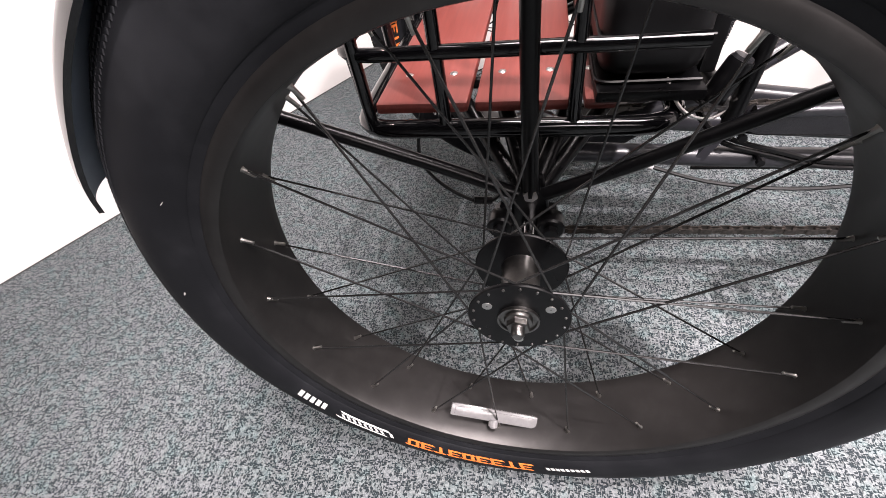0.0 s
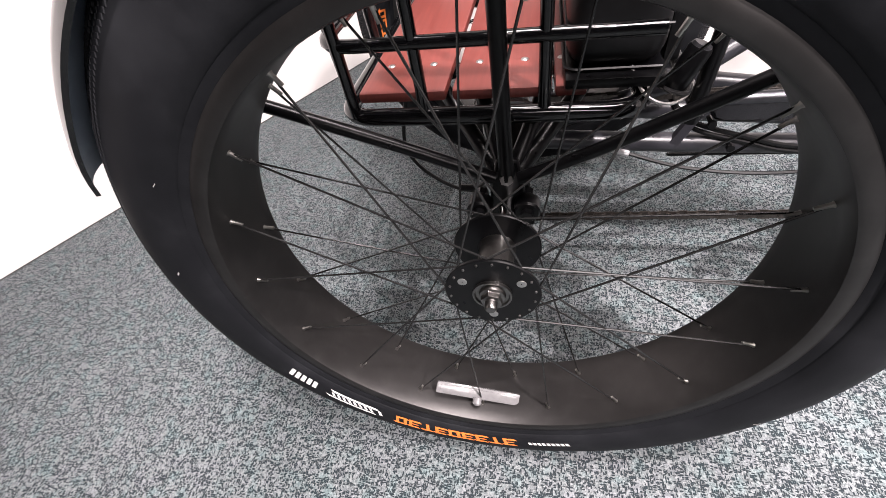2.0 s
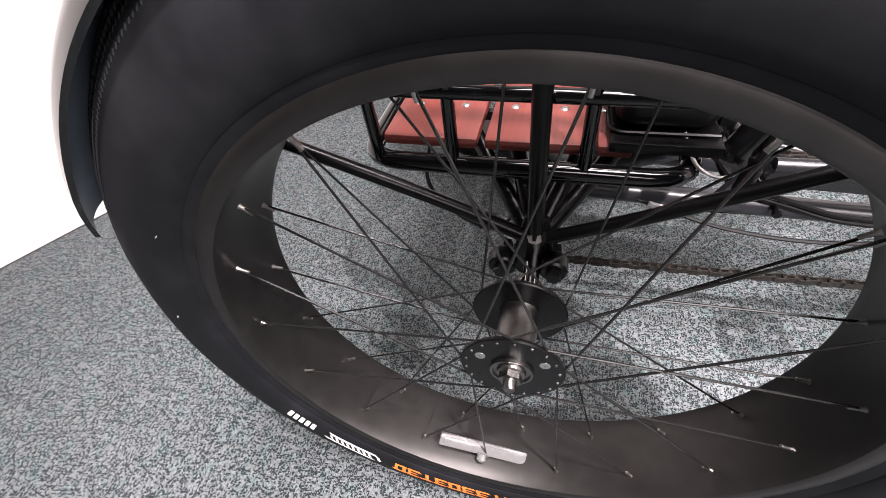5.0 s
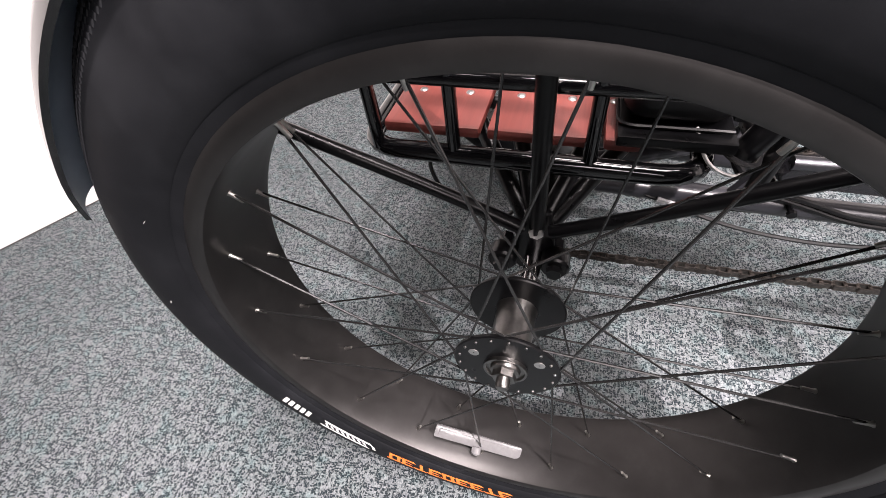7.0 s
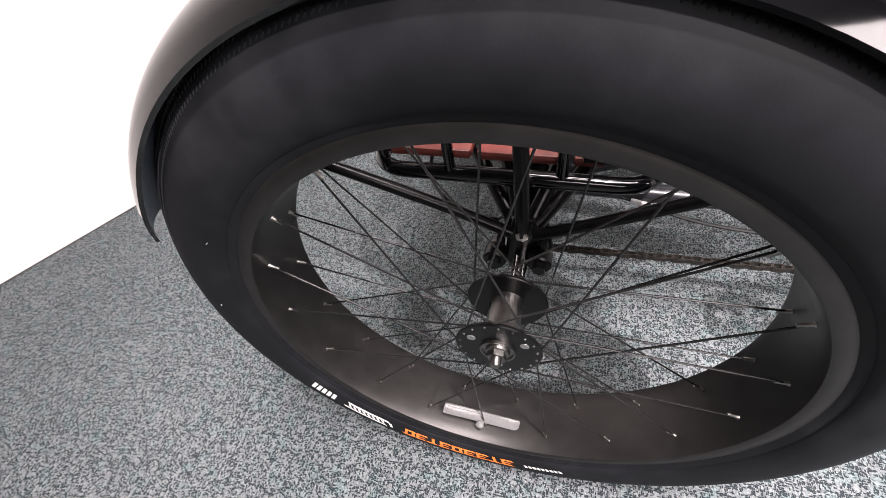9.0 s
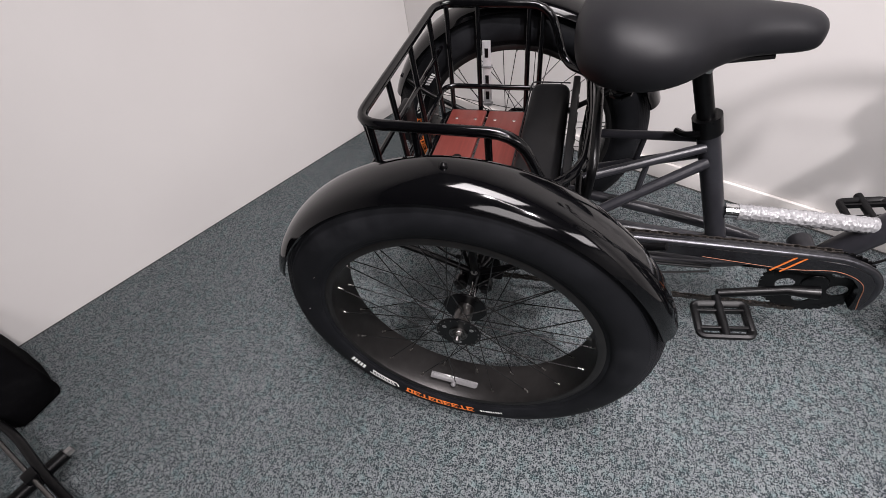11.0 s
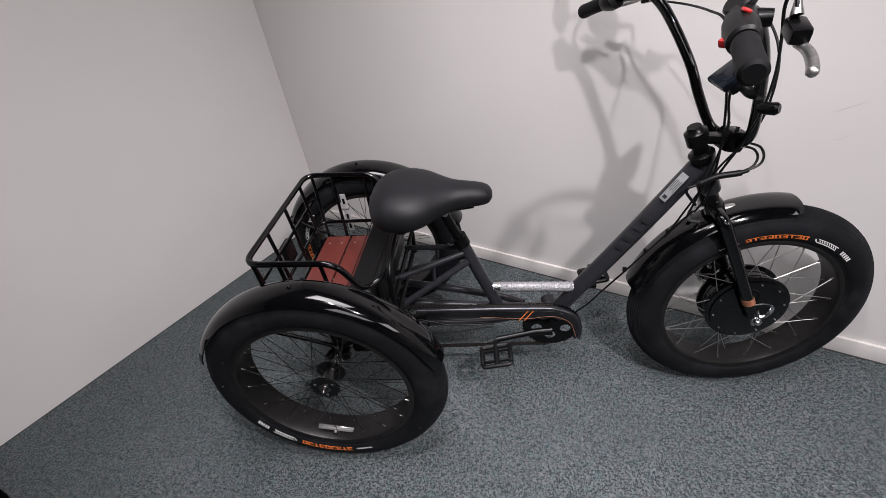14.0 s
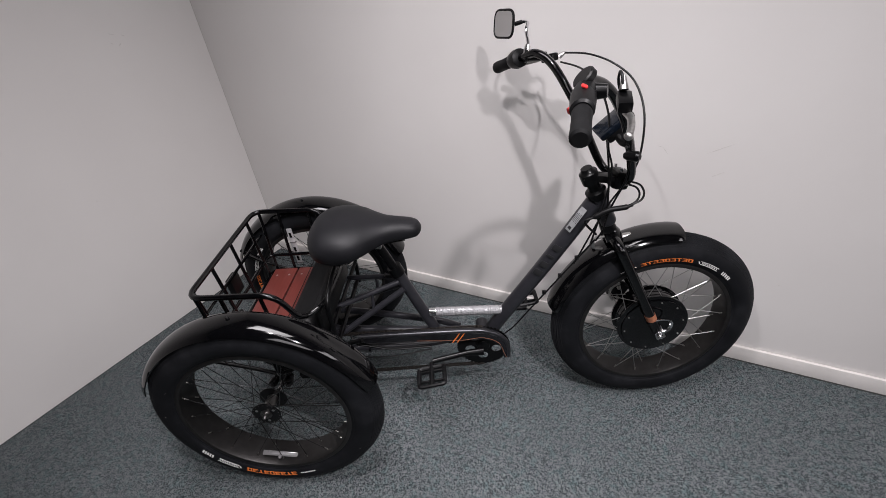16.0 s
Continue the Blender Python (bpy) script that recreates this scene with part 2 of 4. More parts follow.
def curve_points(points, steps=6, closed=False):
    """A smooth line through the points (Catmull-Rom)."""
    p = [Vector(q) for q in points]
    n = len(p)
    out = []
    for i in range(n if closed else n - 1):
        a, b, c, d = (p[(i + k) % n] if closed else p[min(max(i + k, 0), n - 1)] for k in (-1, 0, 1, 2))
        for s in range(steps):
            t = s / steps
            out.append(0.5 * ((2 * b) + (c - a) * t + (2 * a - 5 * b + 4 * c - d) * t * t + (3 * b - a - 3 * c + d) * t ** 3))
    if not closed:
        out.append(p[-1])
    return out


def bent(points, radius=0.03, steps=5, closed=False):
    """A line of straight runs with rounded corners."""
    p = [Vector(q) for q in points]
    n = len(p)
    out = [] if closed else [p[0]]
    for i in (range(n) if closed else range(1, n - 1)):
        a, b, c = p[i - 1], p[i], p[(i + 1) % n]
        u, v = (a - b), (c - b)
        r = min(radius, u.length * 0.49, v.length * 0.49)
        s, e = b + u.normalized() * r, b + v.normalized() * r
        for k in range(steps + 1):
            t = k / steps
            out.append((1 - t) ** 2 * s + 2 * t * (1 - t) * b + t * t * e)
    if not closed:
        out.append(p[-1])
    return out


def tube(points, radius, sides=10, closed=False, bm=None, caps=True, flat=1.0):
    """A round bar swept along points; radius may be one number or one for each point."""
    bm = bm or bmesh.new()
    p = [Vector(q) for q in points]
    n = len(p)
    radii = radius if isinstance(radius, (list, tuple)) else [radius] * n
    rings, side = [], None
    for i in range(n):
        t = (p[(i + 1) % n] - p[i - 1]) if closed else (p[min(i + 1, n - 1)] - p[max(i - 1, 0)])
        t.normalize()
        if side is None:
            side = t.orthogonal().normalized()
        side = (side - t * side.dot(t)).normalized()
        up = t.cross(side)
        rings.append([bm.verts.new(p[i] + radii[i] * (math.cos(a) * side + flat * math.sin(a) * up)) for a in (2 * math.pi * k / sides for k in range(sides))])
    for i in range(n if closed else n - 1):
        r, s = rings[i], rings[(i + 1) % n]
        for k in range(sides):
            bm.faces.new((r[k], r[(k + 1) % sides], s[(k + 1) % sides], s[k]))
    if caps and not closed:
        bm.faces.new(rings[0][::-1])
        bm.faces.new(rings[-1])
    return bm


def block(size, m=None, bevel=0.0, bm=None, segments=2):
    """A box with eased edges, at the pose m."""
    bm = bm or bmesh.new()
    made = bmesh.ops.create_cube(bm, size=1.0)["verts"]
    bmesh.ops.scale(bm, vec=size, verts=made)
    if bevel:
        edges = list({e for v in made for e in v.link_edges})
        made = bmesh.ops.bevel(bm, geom=edges, offset=bevel, segments=segments, profile=0.6, affect="EDGES")["verts"]
    if m is not None:
        bmesh.ops.transform(bm, matrix=m, verts=made)
    return bm


def lathe(profile, steps=96, closed=False, bm=None):
    """A profile of (y, r) turned about the y axis."""
    bm = bm or bmesh.new()
    rings = []
    for s in range(steps):
        a = 2 * math.pi * s / steps
        rings.append([bm.verts.new((r * math.cos(a), y, r * math.sin(a))) for y, r in profile])
    n = len(profile)
    for s in range(steps):
        a, b = rings[s], rings[(s + 1) % steps]
        for k in range(n if closed else n - 1):
            bm.faces.new((a[k], b[k], b[(k + 1) % n], a[(k + 1) % n]))
    return bm


def disc(y0, y1, r, steps=32, bm=None, ease=0.001):
    """A solid round plate about the y axis."""
    return lathe([(y0, 0.0005), (y0, r - ease), (y0 + ease, r), (y1 - ease, r), (y1, r - ease), (y1, 0.0005)], steps, bm=bm)


def rod(a, b, r, sides=10, bm=None):
    return tube([a, b], r, sides, bm=bm)


def plate(outline, y0, y1, bevel=0.002):
    """An outline of (x, z) points given a thickness from y0 to y1."""
    bm = bmesh.new()
    face = bm.faces.new([bm.verts.new((x, y0, z)) for x, z in outline])
    made = bmesh.ops.extrude_face_region(bm, geom=[face])["geom"]
    bmesh.ops.translate(bm, vec=(0, y1 - y0, 0), verts=[v for v in made if isinstance(v, bmesh.types.BMVert)])
    bmesh.ops.recalc_face_normals(bm, faces=bm.faces)
    if bevel:
        bmesh.ops.bevel(bm, geom=list(bm.edges), offset=bevel, segments=1, affect="EDGES")
    return bm


def polar(r, degrees, y=0.0):
    a = radians(degrees)
    return Vector((r * math.cos(a), y, r * math.sin(a)))


# ---- the room ----


def slab(name, size, centre, mat, label, category, base=ROOM):
    ob = part(name, block(size), mat, None, smooth=False, m=base @ pose(*centre))
    return tagged(ob, label, category, kind="structure")


SIZE = 7.5
slab("floor", (SIZE + 0.3, SIZE + 0.3, 0.1), (SIZE / 2, -SIZE / 2, -0.05), CARPET, "grey-green loop-pile carpet with dark flecks", "floor")
slab("ceiling", (SIZE + 0.3, SIZE + 0.3, 0.1), (SIZE / 2, -SIZE / 2, CEILING + 0.05), CEIL, "dark grey ceiling", "ceiling")
long_wall = slab("wall_long", (SIZE, 0.12, CEILING), (SIZE / 2, 0.06, CEILING / 2), WALL, "off-white painted wall with faint scuffs", "wall")
short_wall = slab("wall_short", (0.12, SIZE + 0.3, CEILING), (-0.06, -SIZE / 2 - 0.03, CEILING / 2), WALL, "off-white painted wall with a few marks", "wall", SHORT)
# two unseen walls added to close the room, darkened to hold reflections down
slab("wall_behind", (SIZE, 0.12, CEILING), (SIZE / 2, -SIZE - 0.06, CEILING / 2), FARWALL, "unseen closing wall, grey to keep reflections dark", "wall")
slab("wall_end", (0.12, SIZE + 0.24, CEILING), (SIZE + 0.06, -SIZE / 2, CEILING / 2), FARWALL, "unseen closing wall, grey to keep reflections dark", "wall")
tagged(part("baseboard", block((SIZE - 0.02, 0.012, 0.066), None, 0.003), TRIM, None, m=ROOM @ pose(SIZE / 2, -0.0065, 0.033)),
       "low white-painted wooden baseboard", "baseboard", kind="structure")


# dark joint where the carpet meets the walls
tagged(part("floor_joint", block((SIZE - 0.02, 0.004, 0.004), None, 0.001), DIRT, None, m=ROOM @ pose(SIZE / 2, -0.0145, 0.0018)), "thin dark joint between carpet and baseboard", "joint", kind="structure")
tagged(part("floor_joint", block((0.003, SIZE - 0.03, 0.003), None, 0.0005), DIRT, None, m=SHORT @ pose(0.0016, -SIZE / 2 - 0.012, 0.0012)), "thin dark joint between carpet and wall", "joint", kind="structure")
tagged(part("corner_line", block((0.002, 0.002, CEILING - 0.08), None), SCUFF, None, m=ROOM @ pose(0.0012, -0.0012, CEILING / 2 + 0.035)), "faint grey line in the room's corner", "joint", kind="structure")

# ---- the tricycle ----
trike = tagged(new("electric_tricycle"), "black three-wheeled electric cargo tricycle with fat tyres", "tricycle")
STAND = pose(0.0, 0.0119, -0.0047, 1.07, 0.54, 0.18) @ Matrix.Scale(1.0053, 4)     # how it stands on the carpet
trike.matrix_basis = STAND
AXLE = 0.3455
HALF = 0.33           # from the middle to a rear wheel
STEER = 8.0
FRONT = Vector((1.202, -0.03, AXLE))
RAKE = 25.0


def spin(degrees):
    """A turn about the wheel's axle, from x towards z."""
    return Matrix.Rotation(radians(-degrees), 4, "Y")


def make_rim():
    half = [(-0.0425, 0.2535), (-0.0440, 0.2500), (-0.0440, 0.2420), (-0.0425, 0.2395), (-0.0395, 0.2385), (-0.030, 0.2372), (-0.012, 0.2364)]
    prof = half + [(-y, r) for y, r in reversed(half)]
    prof += [(0.039, 0.2535), (0.036, 0.243), (0.0, 0.2405), (-0.036, 0.243), (-0.039, 0.2535)]
    return lathe(prof, 144, closed=True)


TYRE_HALF = [(-0.0405, 0.2490), (-0.0450, 0.2555), (-0.0462, 0.2590), (-0.0478, 0.2600), (-0.0512, 0.2690), (-0.0532, 0.2810), (-0.0518, 0.2945), (-0.0468, 0.3080),
             (-0.0385, 0.3195), (-0.0285, 0.3290), (-0.0180, 0.3360), (-0.0090, 0.3402)]


def make_tyre():
    return lathe(TYRE_HALF + [(0.0, 0.3420)] + [(-y, r) for y, r in reversed(TYRE_HALF)], 144)


def make_tread():
    """Small raised diamonds in staggered rows over the crown and shoulders."""
    rows = [(0.0, 0.3420), (0.0068, 0.3409), (0.0136, 0.3384), (0.0200, 0.3348), (0.0262, 0.3306), (0.0318, 0.3261), (0.0368, 0.3213), (0.0412, 0.3160)]
    verts, faces = [], []
    count = 420
    for k, (y, r) in enumerate(rows):
        lean = y / 0.045 * 0.96
        for s in ((1, -1) if y else (1,)):
            out = Vector((math.cos(lean), s * math.sin(lean)))      # radial, sideways
            along = Vector((-s * math.sin(lean), math.cos(lean))) * 1.0
            for i in range(count):
                a = 2 * math.pi * (i + 0.5 * (k % 2)) / count
                ring, rad = Vector((-math.sin(a), 0, math.cos(a))), Vector((math.cos(a), 0, math.sin(a)))
                base = len(verts)
                for h, w, l in ((-0.0006, 0.0030, 0.0025), (0.0008 if y < 0.035 else 0.0004, 0.0022, 0.0018)):
                    mid = rad * (r + h * out.x) + Vector((0, s * y + h * out.y, 0))
                    side = rad * along.x + Vector((0, along.y, 0))
                    verts += [mid + ring * l, mid + side * w, mid - ring * l, mid - side * w]
                b = base
                faces += [(b + 4, b + 5, b + 6, b + 7)] + [(b + q, b + (q + 1) % 4, b + 4 + (q + 1) % 4, b + 4 + q) for q in range(4)]
    me = bpy.data.meshes.new("tread")
    me.from_pydata(verts, [], faces)
    me.update()
    return me


def side_print(a0, a1, r0, r1, y_sign, slant=0.0, steps=8):
    """A thin printed patch on the tyre's sidewall between two angles and two radii."""
    half = [(r, y) for y, r in TYRE_HALF]

    def depth(r):
        for (ra, ya), (rb, yb) in zip(half, half[1:]):
            if ra <= r <= rb:
                return ya + (yb - ya) * (r - ra) / (rb - ra)
        return half[0][1]
    bm = bmesh.new()
    grid = []
    for i in range(steps + 1):
        row = []
        for k in range(4):
            r = r0 + (r1 - r0) * k / 3
            a = a0 + (a1 - a0) * i / steps + slant * (k / 3 - 0.5)
            row.append(bm.verts.new(polar(r, a, y_sign * (-depth(r) + 0.0006))))
        grid.append(row)
    for i in range(steps):
        for k in range(3):
            bm.faces.new((grid[i][k], grid[i][k + 1], grid[i + 1][k + 1], grid[i + 1][k]))
    return bm


def join(bms):
    out = bmesh.new()
    for b in bms:
        me = bpy.data.meshes.new("tmp")
        b.to_mesh(me)
        b.free()
        out.from_mesh(me)
        bpy.data.meshes.remove(me)
    return out


def tyre_letters(sign):
    """Orange block letters as slanted bars, by their strokes."""
    out, a = [], -86.2
    for stroke in (0, 1, 2, 2, 3, 0, 1, 2, 3):
        w = 3.25
        out.append(side_print(a - w, a, 0.2772, 0.2799, sign, 0.9, 3))
        if stroke != 1:
            out.append(side_print(a - w, a, 0.2667, 0.2692, sign, 0.9, 3))
        if stroke in (0, 2):
            out.append(side_print(a - w * 0.9, a - w * 0.15, 0.2722, 0.2742, sign, 0.9, 3))
        out.append(side_print(a - w * (0.98 if stroke != 1 else 0.62), a - w * (0.70 if stroke != 1 else 0.34), 0.2667, 0.2799, sign, 0.9, 2))
        if stroke == 3:
            out.append(side_print(a - w * 0.30, a, 0.2667, 0.2799, sign, 0.9, 2))
        a -= 3.75
    return join(out)


def white_marks(sign):
    out = [side_print(-139.0, -125.0, 0.2672, 0.2702, sign, 1.2, 6), side_print(-139.0, -125.0, 0.2775, 0.2798, sign, 1.2, 6), side_print(-124.4, -123.5, 0.2702, 0.2775, sign, 1.2, 2)]
    for k in range(8):
        out.append(side_print(-138.2 + 1.6 * k, -137.4 + 1.6 * k, 0.2712, 0.2765, sign, 1.2, 2))
    for k in range(5):
        out.append(side_print(-151.2 + 1.75 * k, -150.0 + 1.75 * k, 0.2680, 0.2790, sign, 0.8, 2))
    for k in range(9):
        out.append(side_print(-82.8 + 1.2 * k, -82.0 + 1.2 * k, 0.2705, 0.2755, sign, 0.4, 2))
    return join(out)


MESHES = {}


def shared(name, make):
    """One mesh for all pieces that look alike."""
    if name not in MESHES:
        made = make()
        if isinstance(made, bmesh.types.BMesh):
            me = bpy.data.meshes.new(name)
            made.normal_update()
            made.to_mesh(me)
            made.free()
            made = me
        MESHES[name] = made
    return MESHES[name]


def make_nipple():
    return tube([(0.2395, 0, 0), (0.2365, 0, 0), (0.2355, 0, 0), (0.2262, 0, 0)], [0.0024, 0.0024, 0.0018, 0.0015], 8)


def spoke_mesh(row_y, flange_y, flange_r, offset):
    return lambda: rod(Vector((0.2375, row_y, 0)), polar(flange_r, offset, flange_y), 0.0010 if flange_r < 0.1 else 0.0013, 6)


def dress_wheel(name, m, hub_kind, phase, print_turn, label, drift=({}, {})):
    """A wheel: the rim, with tyre, tread, spokes, nipples and printing under it."""
    wheel = part_of(name, shared("rim", make_rim), RIM, trike, label, m=m)
    part_of("tyre", shared("tyre", make_tyre), RUBBER, wheel, "wide black rubber tyre with fine tread")
    part_of("tread", shared("tread", make_tread), RUBBER, wheel, smooth=False, kind="stuff")
    for sign in (-1, 1):
        part_of("orange_print", shared(f"orange{sign}", lambda s=sign: tyre_letters(s)), ORANGE, wheel, "orange slanted bars printed on the sidewall", kind="stuff", m=spin(print_turn))
        part_of("white_print", shared(f"white{sign}", lambda s=sign: white_marks(s)), WHITE, wheel, "white bars printed on the sidewall", kind="stuff", m=spin(print_turn))
    rear = hub_kind == "rear"
    fr, fy, mat, off = (0.0375, 0.028, SPOKE, 62) if rear else (0.112, 0.03, STEEL, 24)
    for i in range(18):
        for row, start in ((-1, phase), (1, phase + 10)):
            lead = -1 if i % 2 else 1
            me = shared(f"spoke_{hub_kind}_{row}_{lead}", spoke_mesh(0.021 * row, fy * row, fr, off * lead))
            at = start + 20 * i + drift[(row + 1) // 2].get(i, 0.0)
            part_of("spoke", me, mat, wheel, m=spin(at))
            part_of("nipple", shared("nipple", make_nipple), BRASS, wheel, m=spin(at) @ Matrix.Translation((0, 0.021 * row, 0)))
    return wheel


# rear hubs
def rear_hub(wheel, out):
    """out: the side of the wheel that faces away from the frame, -1 or 1."""
    s = out
    for y in (-0.028, 0.028):
        part("hub_flange", lathe([(y - 0.002, 0.016), (y - 0.002, 0.041), (y - 0.001, 0.042), (y + 0.001, 0.042), (y + 0.002, 0.041), (y + 0.002, 0.016)], 40), SATIN, wheel, "round black hub flange")
    part("hub_shell", lathe([(-0.027, 0.0185), (-0.022, 0.0170), (0.022, 0.0170), (0.027, 0.0185)], 28), DARKSTEEL, wheel, "bright steel hub shell")
    y = s * 0.030
    part("bearing", lathe([(y, 0.0172), (y + s * 0.003, 0.0172), (y + s * 0.003, 0.0155), (y + s * 0.001, 0.0148), (y + s * 0.001, 0.0120), (y + s * 0.004, 0.0110), (y + s * 0.005, 0.0070)], 32), DARKSTEEL, wheel, "steel bearing ring")
    nut = bmesh.new()
    tube([(0, y, 0), (0, y + s * 0.010, 0)], 0.0095, 6, bm=nut)
    tube([(0, y, 0), (0, y + s * 0.016, 0), (0, y + s * 0.018, 0)], [0.0055, 0.0055, 0.004], 12, bm=nut)
    part("axle_nut", nut, DARKSTEEL, wheel, "dark steel axle nut")
    for k, a in enumerate((30, 150, 270)):
        part("flange_hole", disc(min(y - s * 0.0001, y + s * 0.0004), max(y - s * 0.0001, y + s * 0.0004), 0.0042, 14, ease=0.0001), STEEL, wheel, m=Matrix.Translation(polar(0.029, a)))
    bm = bmesh.new()
    for a in range(18):
        c = polar(0.0375, a * 20 + 8, s * 0.0302)
        bmesh.ops.create_uvsphere(bm, u_segments=6, v_segments=4, radius=0.0014, matrix=Matrix.Translation(c))
    part("spoke_heads", bm, DARKSTEEL, wheel, kind="stuff")


def reflector(wheel, centre, along, up):
    along, up = Vector(along).normalized(), Vector(up).normalized()
    face = along.cross(up).normalized()
    up = face.cross(along)
    m = Matrix.Translation(centre) @ Matrix((along, up, face)).transposed().to_4x4()
    bm = block((0.108, 0.017, 0.006), m, 0.0022)
    for v in bm.verts:
        q = m.inverted() @ v.co
        if abs(q.x) > 0.03:
            q.y += 0.0025 * (abs(q.x) - 0.03) / 0.024 * (1 if q.y < 0 else 0)
            v.co = m @ q
    ref = part("reflector", bm, REFLECT, wheel, "clear plastic spoke reflector")
    part("reflector_lens", block((0.098, 0.0095, 0.002), m @ pose(0, 0.0008, 0.0028), 0.0008), REFLECT, ref, "white prismatic strip")
    part("reflector_clip", tube([m @ Vector((0, -0.004, 0.002)), m @ Vector((0, -0.011, 0.003)), m @ Vector((0, -0.013, 0.003))], [0.0055, 0.0060, 0.0040], 14), REFLECT, ref, "clear plastic clip")


RIGHT = STAND.inverted() @ pose(-0.0009, -0.3359, 0.3453, -1.1, 0, 0.5)
LEFT = pose(0, HALF - 0.010, AXLE, 2.0, 0, 0)
wheel_r = dress_wheel("rear_wheel", RIGHT, "rear", -76.8, 0, "black spoked rear wheel with a wide deep rim",
                      ({12: -1.1, 13: -1.8, 14: -1.0, 15: 0.8, 16: 0.9, 17: 0.8, 0: 0.7, 1: 0.4, 2: 0.4, 3: 0.2, 4: -0.8}, {14: 0.3, 15: 0.3, 16: 1.1, 17: 0.3, 0: 0.3, 2: 0.6, 3: -0.7, 4: -0.9}))
rear_hub(wheel_r, -1)
reflector(wheel_r, (-0.030, -0.018, -0.218), (0.108, 0.010, -0.040), (0.0, 0.75, 0.66))
wheel_l = dress_wheel("rear_wheel", LEFT, "rear", -70.0, -70, "black spoked rear wheel with a wide deep rim")
rear_hub(wheel_l, 1)

for ang, rad, w, h in ((172.0, 0.281, 0.5, 0.003), (-32.0, 0.292, 0.25, 0.005), (150.0, 0.272, 0.3, 0.0016)):
    part("scratch", side_print(ang, ang + w, rad, rad + h, -1, 0.8, 2), SCUFF, wheel_r)

# front wheel with the hub motor
STEERING = Matrix.Translation(FRONT) @ Matrix.Rotation(radians(-RAKE), 4, "Y") @ Matrix.Rotation(radians(STEER), 4, "Z") @ Matrix.Rotation(radians(RAKE), 4, "Y")
WHEEL = STAND.inverted() @ pose(1.2096, -0.0337, 0.3285, -2.8, 0, 1.1) @ Matrix.Scale(0.957, 4)     # the slightly smaller front wheel
wheel_f = dress_wheel("front_wheel", WHEEL, "front", 4.0, 193.0, "black front wheel with steel spokes and a round hub motor")
part("hub_motor", lathe([(-0.046, 0.012), (-0.047, 0.040), (-0.045, 0.060), (-0.043, 0.098), (-0.041, 0.106), (-0.036, 0.108), (-0.034, 0.118), (-0.027, 0.119), (-0.026, 0.110), (-0.013, 0.109), (-0.012, 0.111), (-0.008, 0.111), (-0.007, 0.109), (0.007, 0.109), (0.008, 0.111), (0.012, 0.111),
                         (0.013, 0.109), (0.026, 0.110), (0.027, 0.119), (0.034, 0.118), (0.036, 0.108), (0.043, 0.098), (0.046, 0.040), (0.046, 0.012)], 64), GLOSS, wheel_f, "round black hub motor")
bm = bmesh.new()
for k in range(10):
    bmesh.ops.create_cone(bm, cap_ends=True, segments=8, radius1=0.0028, radius2=0.0022, depth=0.003, matrix=Matrix.Translation(polar(0.098, k * 36 + 10, -0.0445)) @ Matrix.Rotation(radians(90), 4, "X"))
part("motor_screws", bm, STEEL, wheel_f, kind="stuff")
bm = lathe([(0.052, 0.052), (0.054, 0.052), (0.054, 0.080), (0.052, 0.080)], 48, closed=True)
part("brake_disc", bm, STEEL, wheel_f, "steel brake disc")

# fenders


def fender(name, m, a0, a1, crown, half, skirt, label, flare=0.0):
    """A domed mudguard over a wheel from angle a0 to a1, lifting off the tyre by flare at its low front end."""
    bm = bmesh.new()
    steps, prof = 56, []
    for k in range(17):
        u = -1 + 2 * k / 16
        u = math.copysign(abs(u) ** 0.8, u)
        prof.append((half * u, crown - (crown - skirt) * (0.55 * u * u + 0.45 * u ** 6)))
    inner = [(y * 0.955, r - 0.0028) for y, r in prof]
    loop = prof + inner[::-1]
    rings = []
    for i in range(steps + 1):
        a = a0 + (a1 - a0) * i / steps
        edge = min(i, steps - i) / steps
        ease = 1 - 0.10 * max(0.0, 1 - edge / 0.06) ** 2
        rings.append([bm.verts.new(polar(r + flare * max(0.0, (46 - a) / 31) ** 1.5, a, y * ease)) for y, r in loop])
    n = len(loop)
    for i in range(steps):
        for k in range(n):
            f = bm.faces.new((rings[i][k], rings[i + 1][k], rings[i + 1][(k + 1) % n], rings[i][(k + 1) % n]))
            # inner faces take the liner colour with its painted bounce light
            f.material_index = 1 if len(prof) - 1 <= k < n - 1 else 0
    half_n = n // 2
    for r, flip in ((rings[0], False), (rings[-1], True)):
        for k in range(half_n - 1):
            f = (r[k], r[k + 1], r[n - 2 - k], r[n - 1 - k])
            bm.faces.new(f[::-1] if flip else f)
    bmesh.ops.recalc_face_normals(bm, faces=bm.faces)
    ob = part(name, bm, GLOSS, trike, label, m=m)
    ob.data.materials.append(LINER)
    bm = bmesh.new()
    for a in (a0 + (a1 - a0) * 0.52,):
        bmesh.ops.create_uvsphere(bm, u_segments=12, v_segments=6, radius=0.0055, matrix=Matrix.Translation(polar(crown + 0.001, a)))
    part("fender_bolt", bm, SATIN, ob, "black dome-headed bolt")
    return ob


fender("rear_fender", STAND.inverted() @ pose(-0.004, -0.3345, 0.3420, -0.5, 0, 1.0), 15.5, 157.4, 0.3500, 0.0500, 0.3270, "glossy black domed plastic mudguard", 0.010)
fender("rear_fender", pose(0.004, HALF - 0.010, AXLE - 0.004, 2.0, 0, 0), 18, 159.8, 0.3580, 0.0580, 0.336, "glossy black domed plastic mudguard", 0.006)
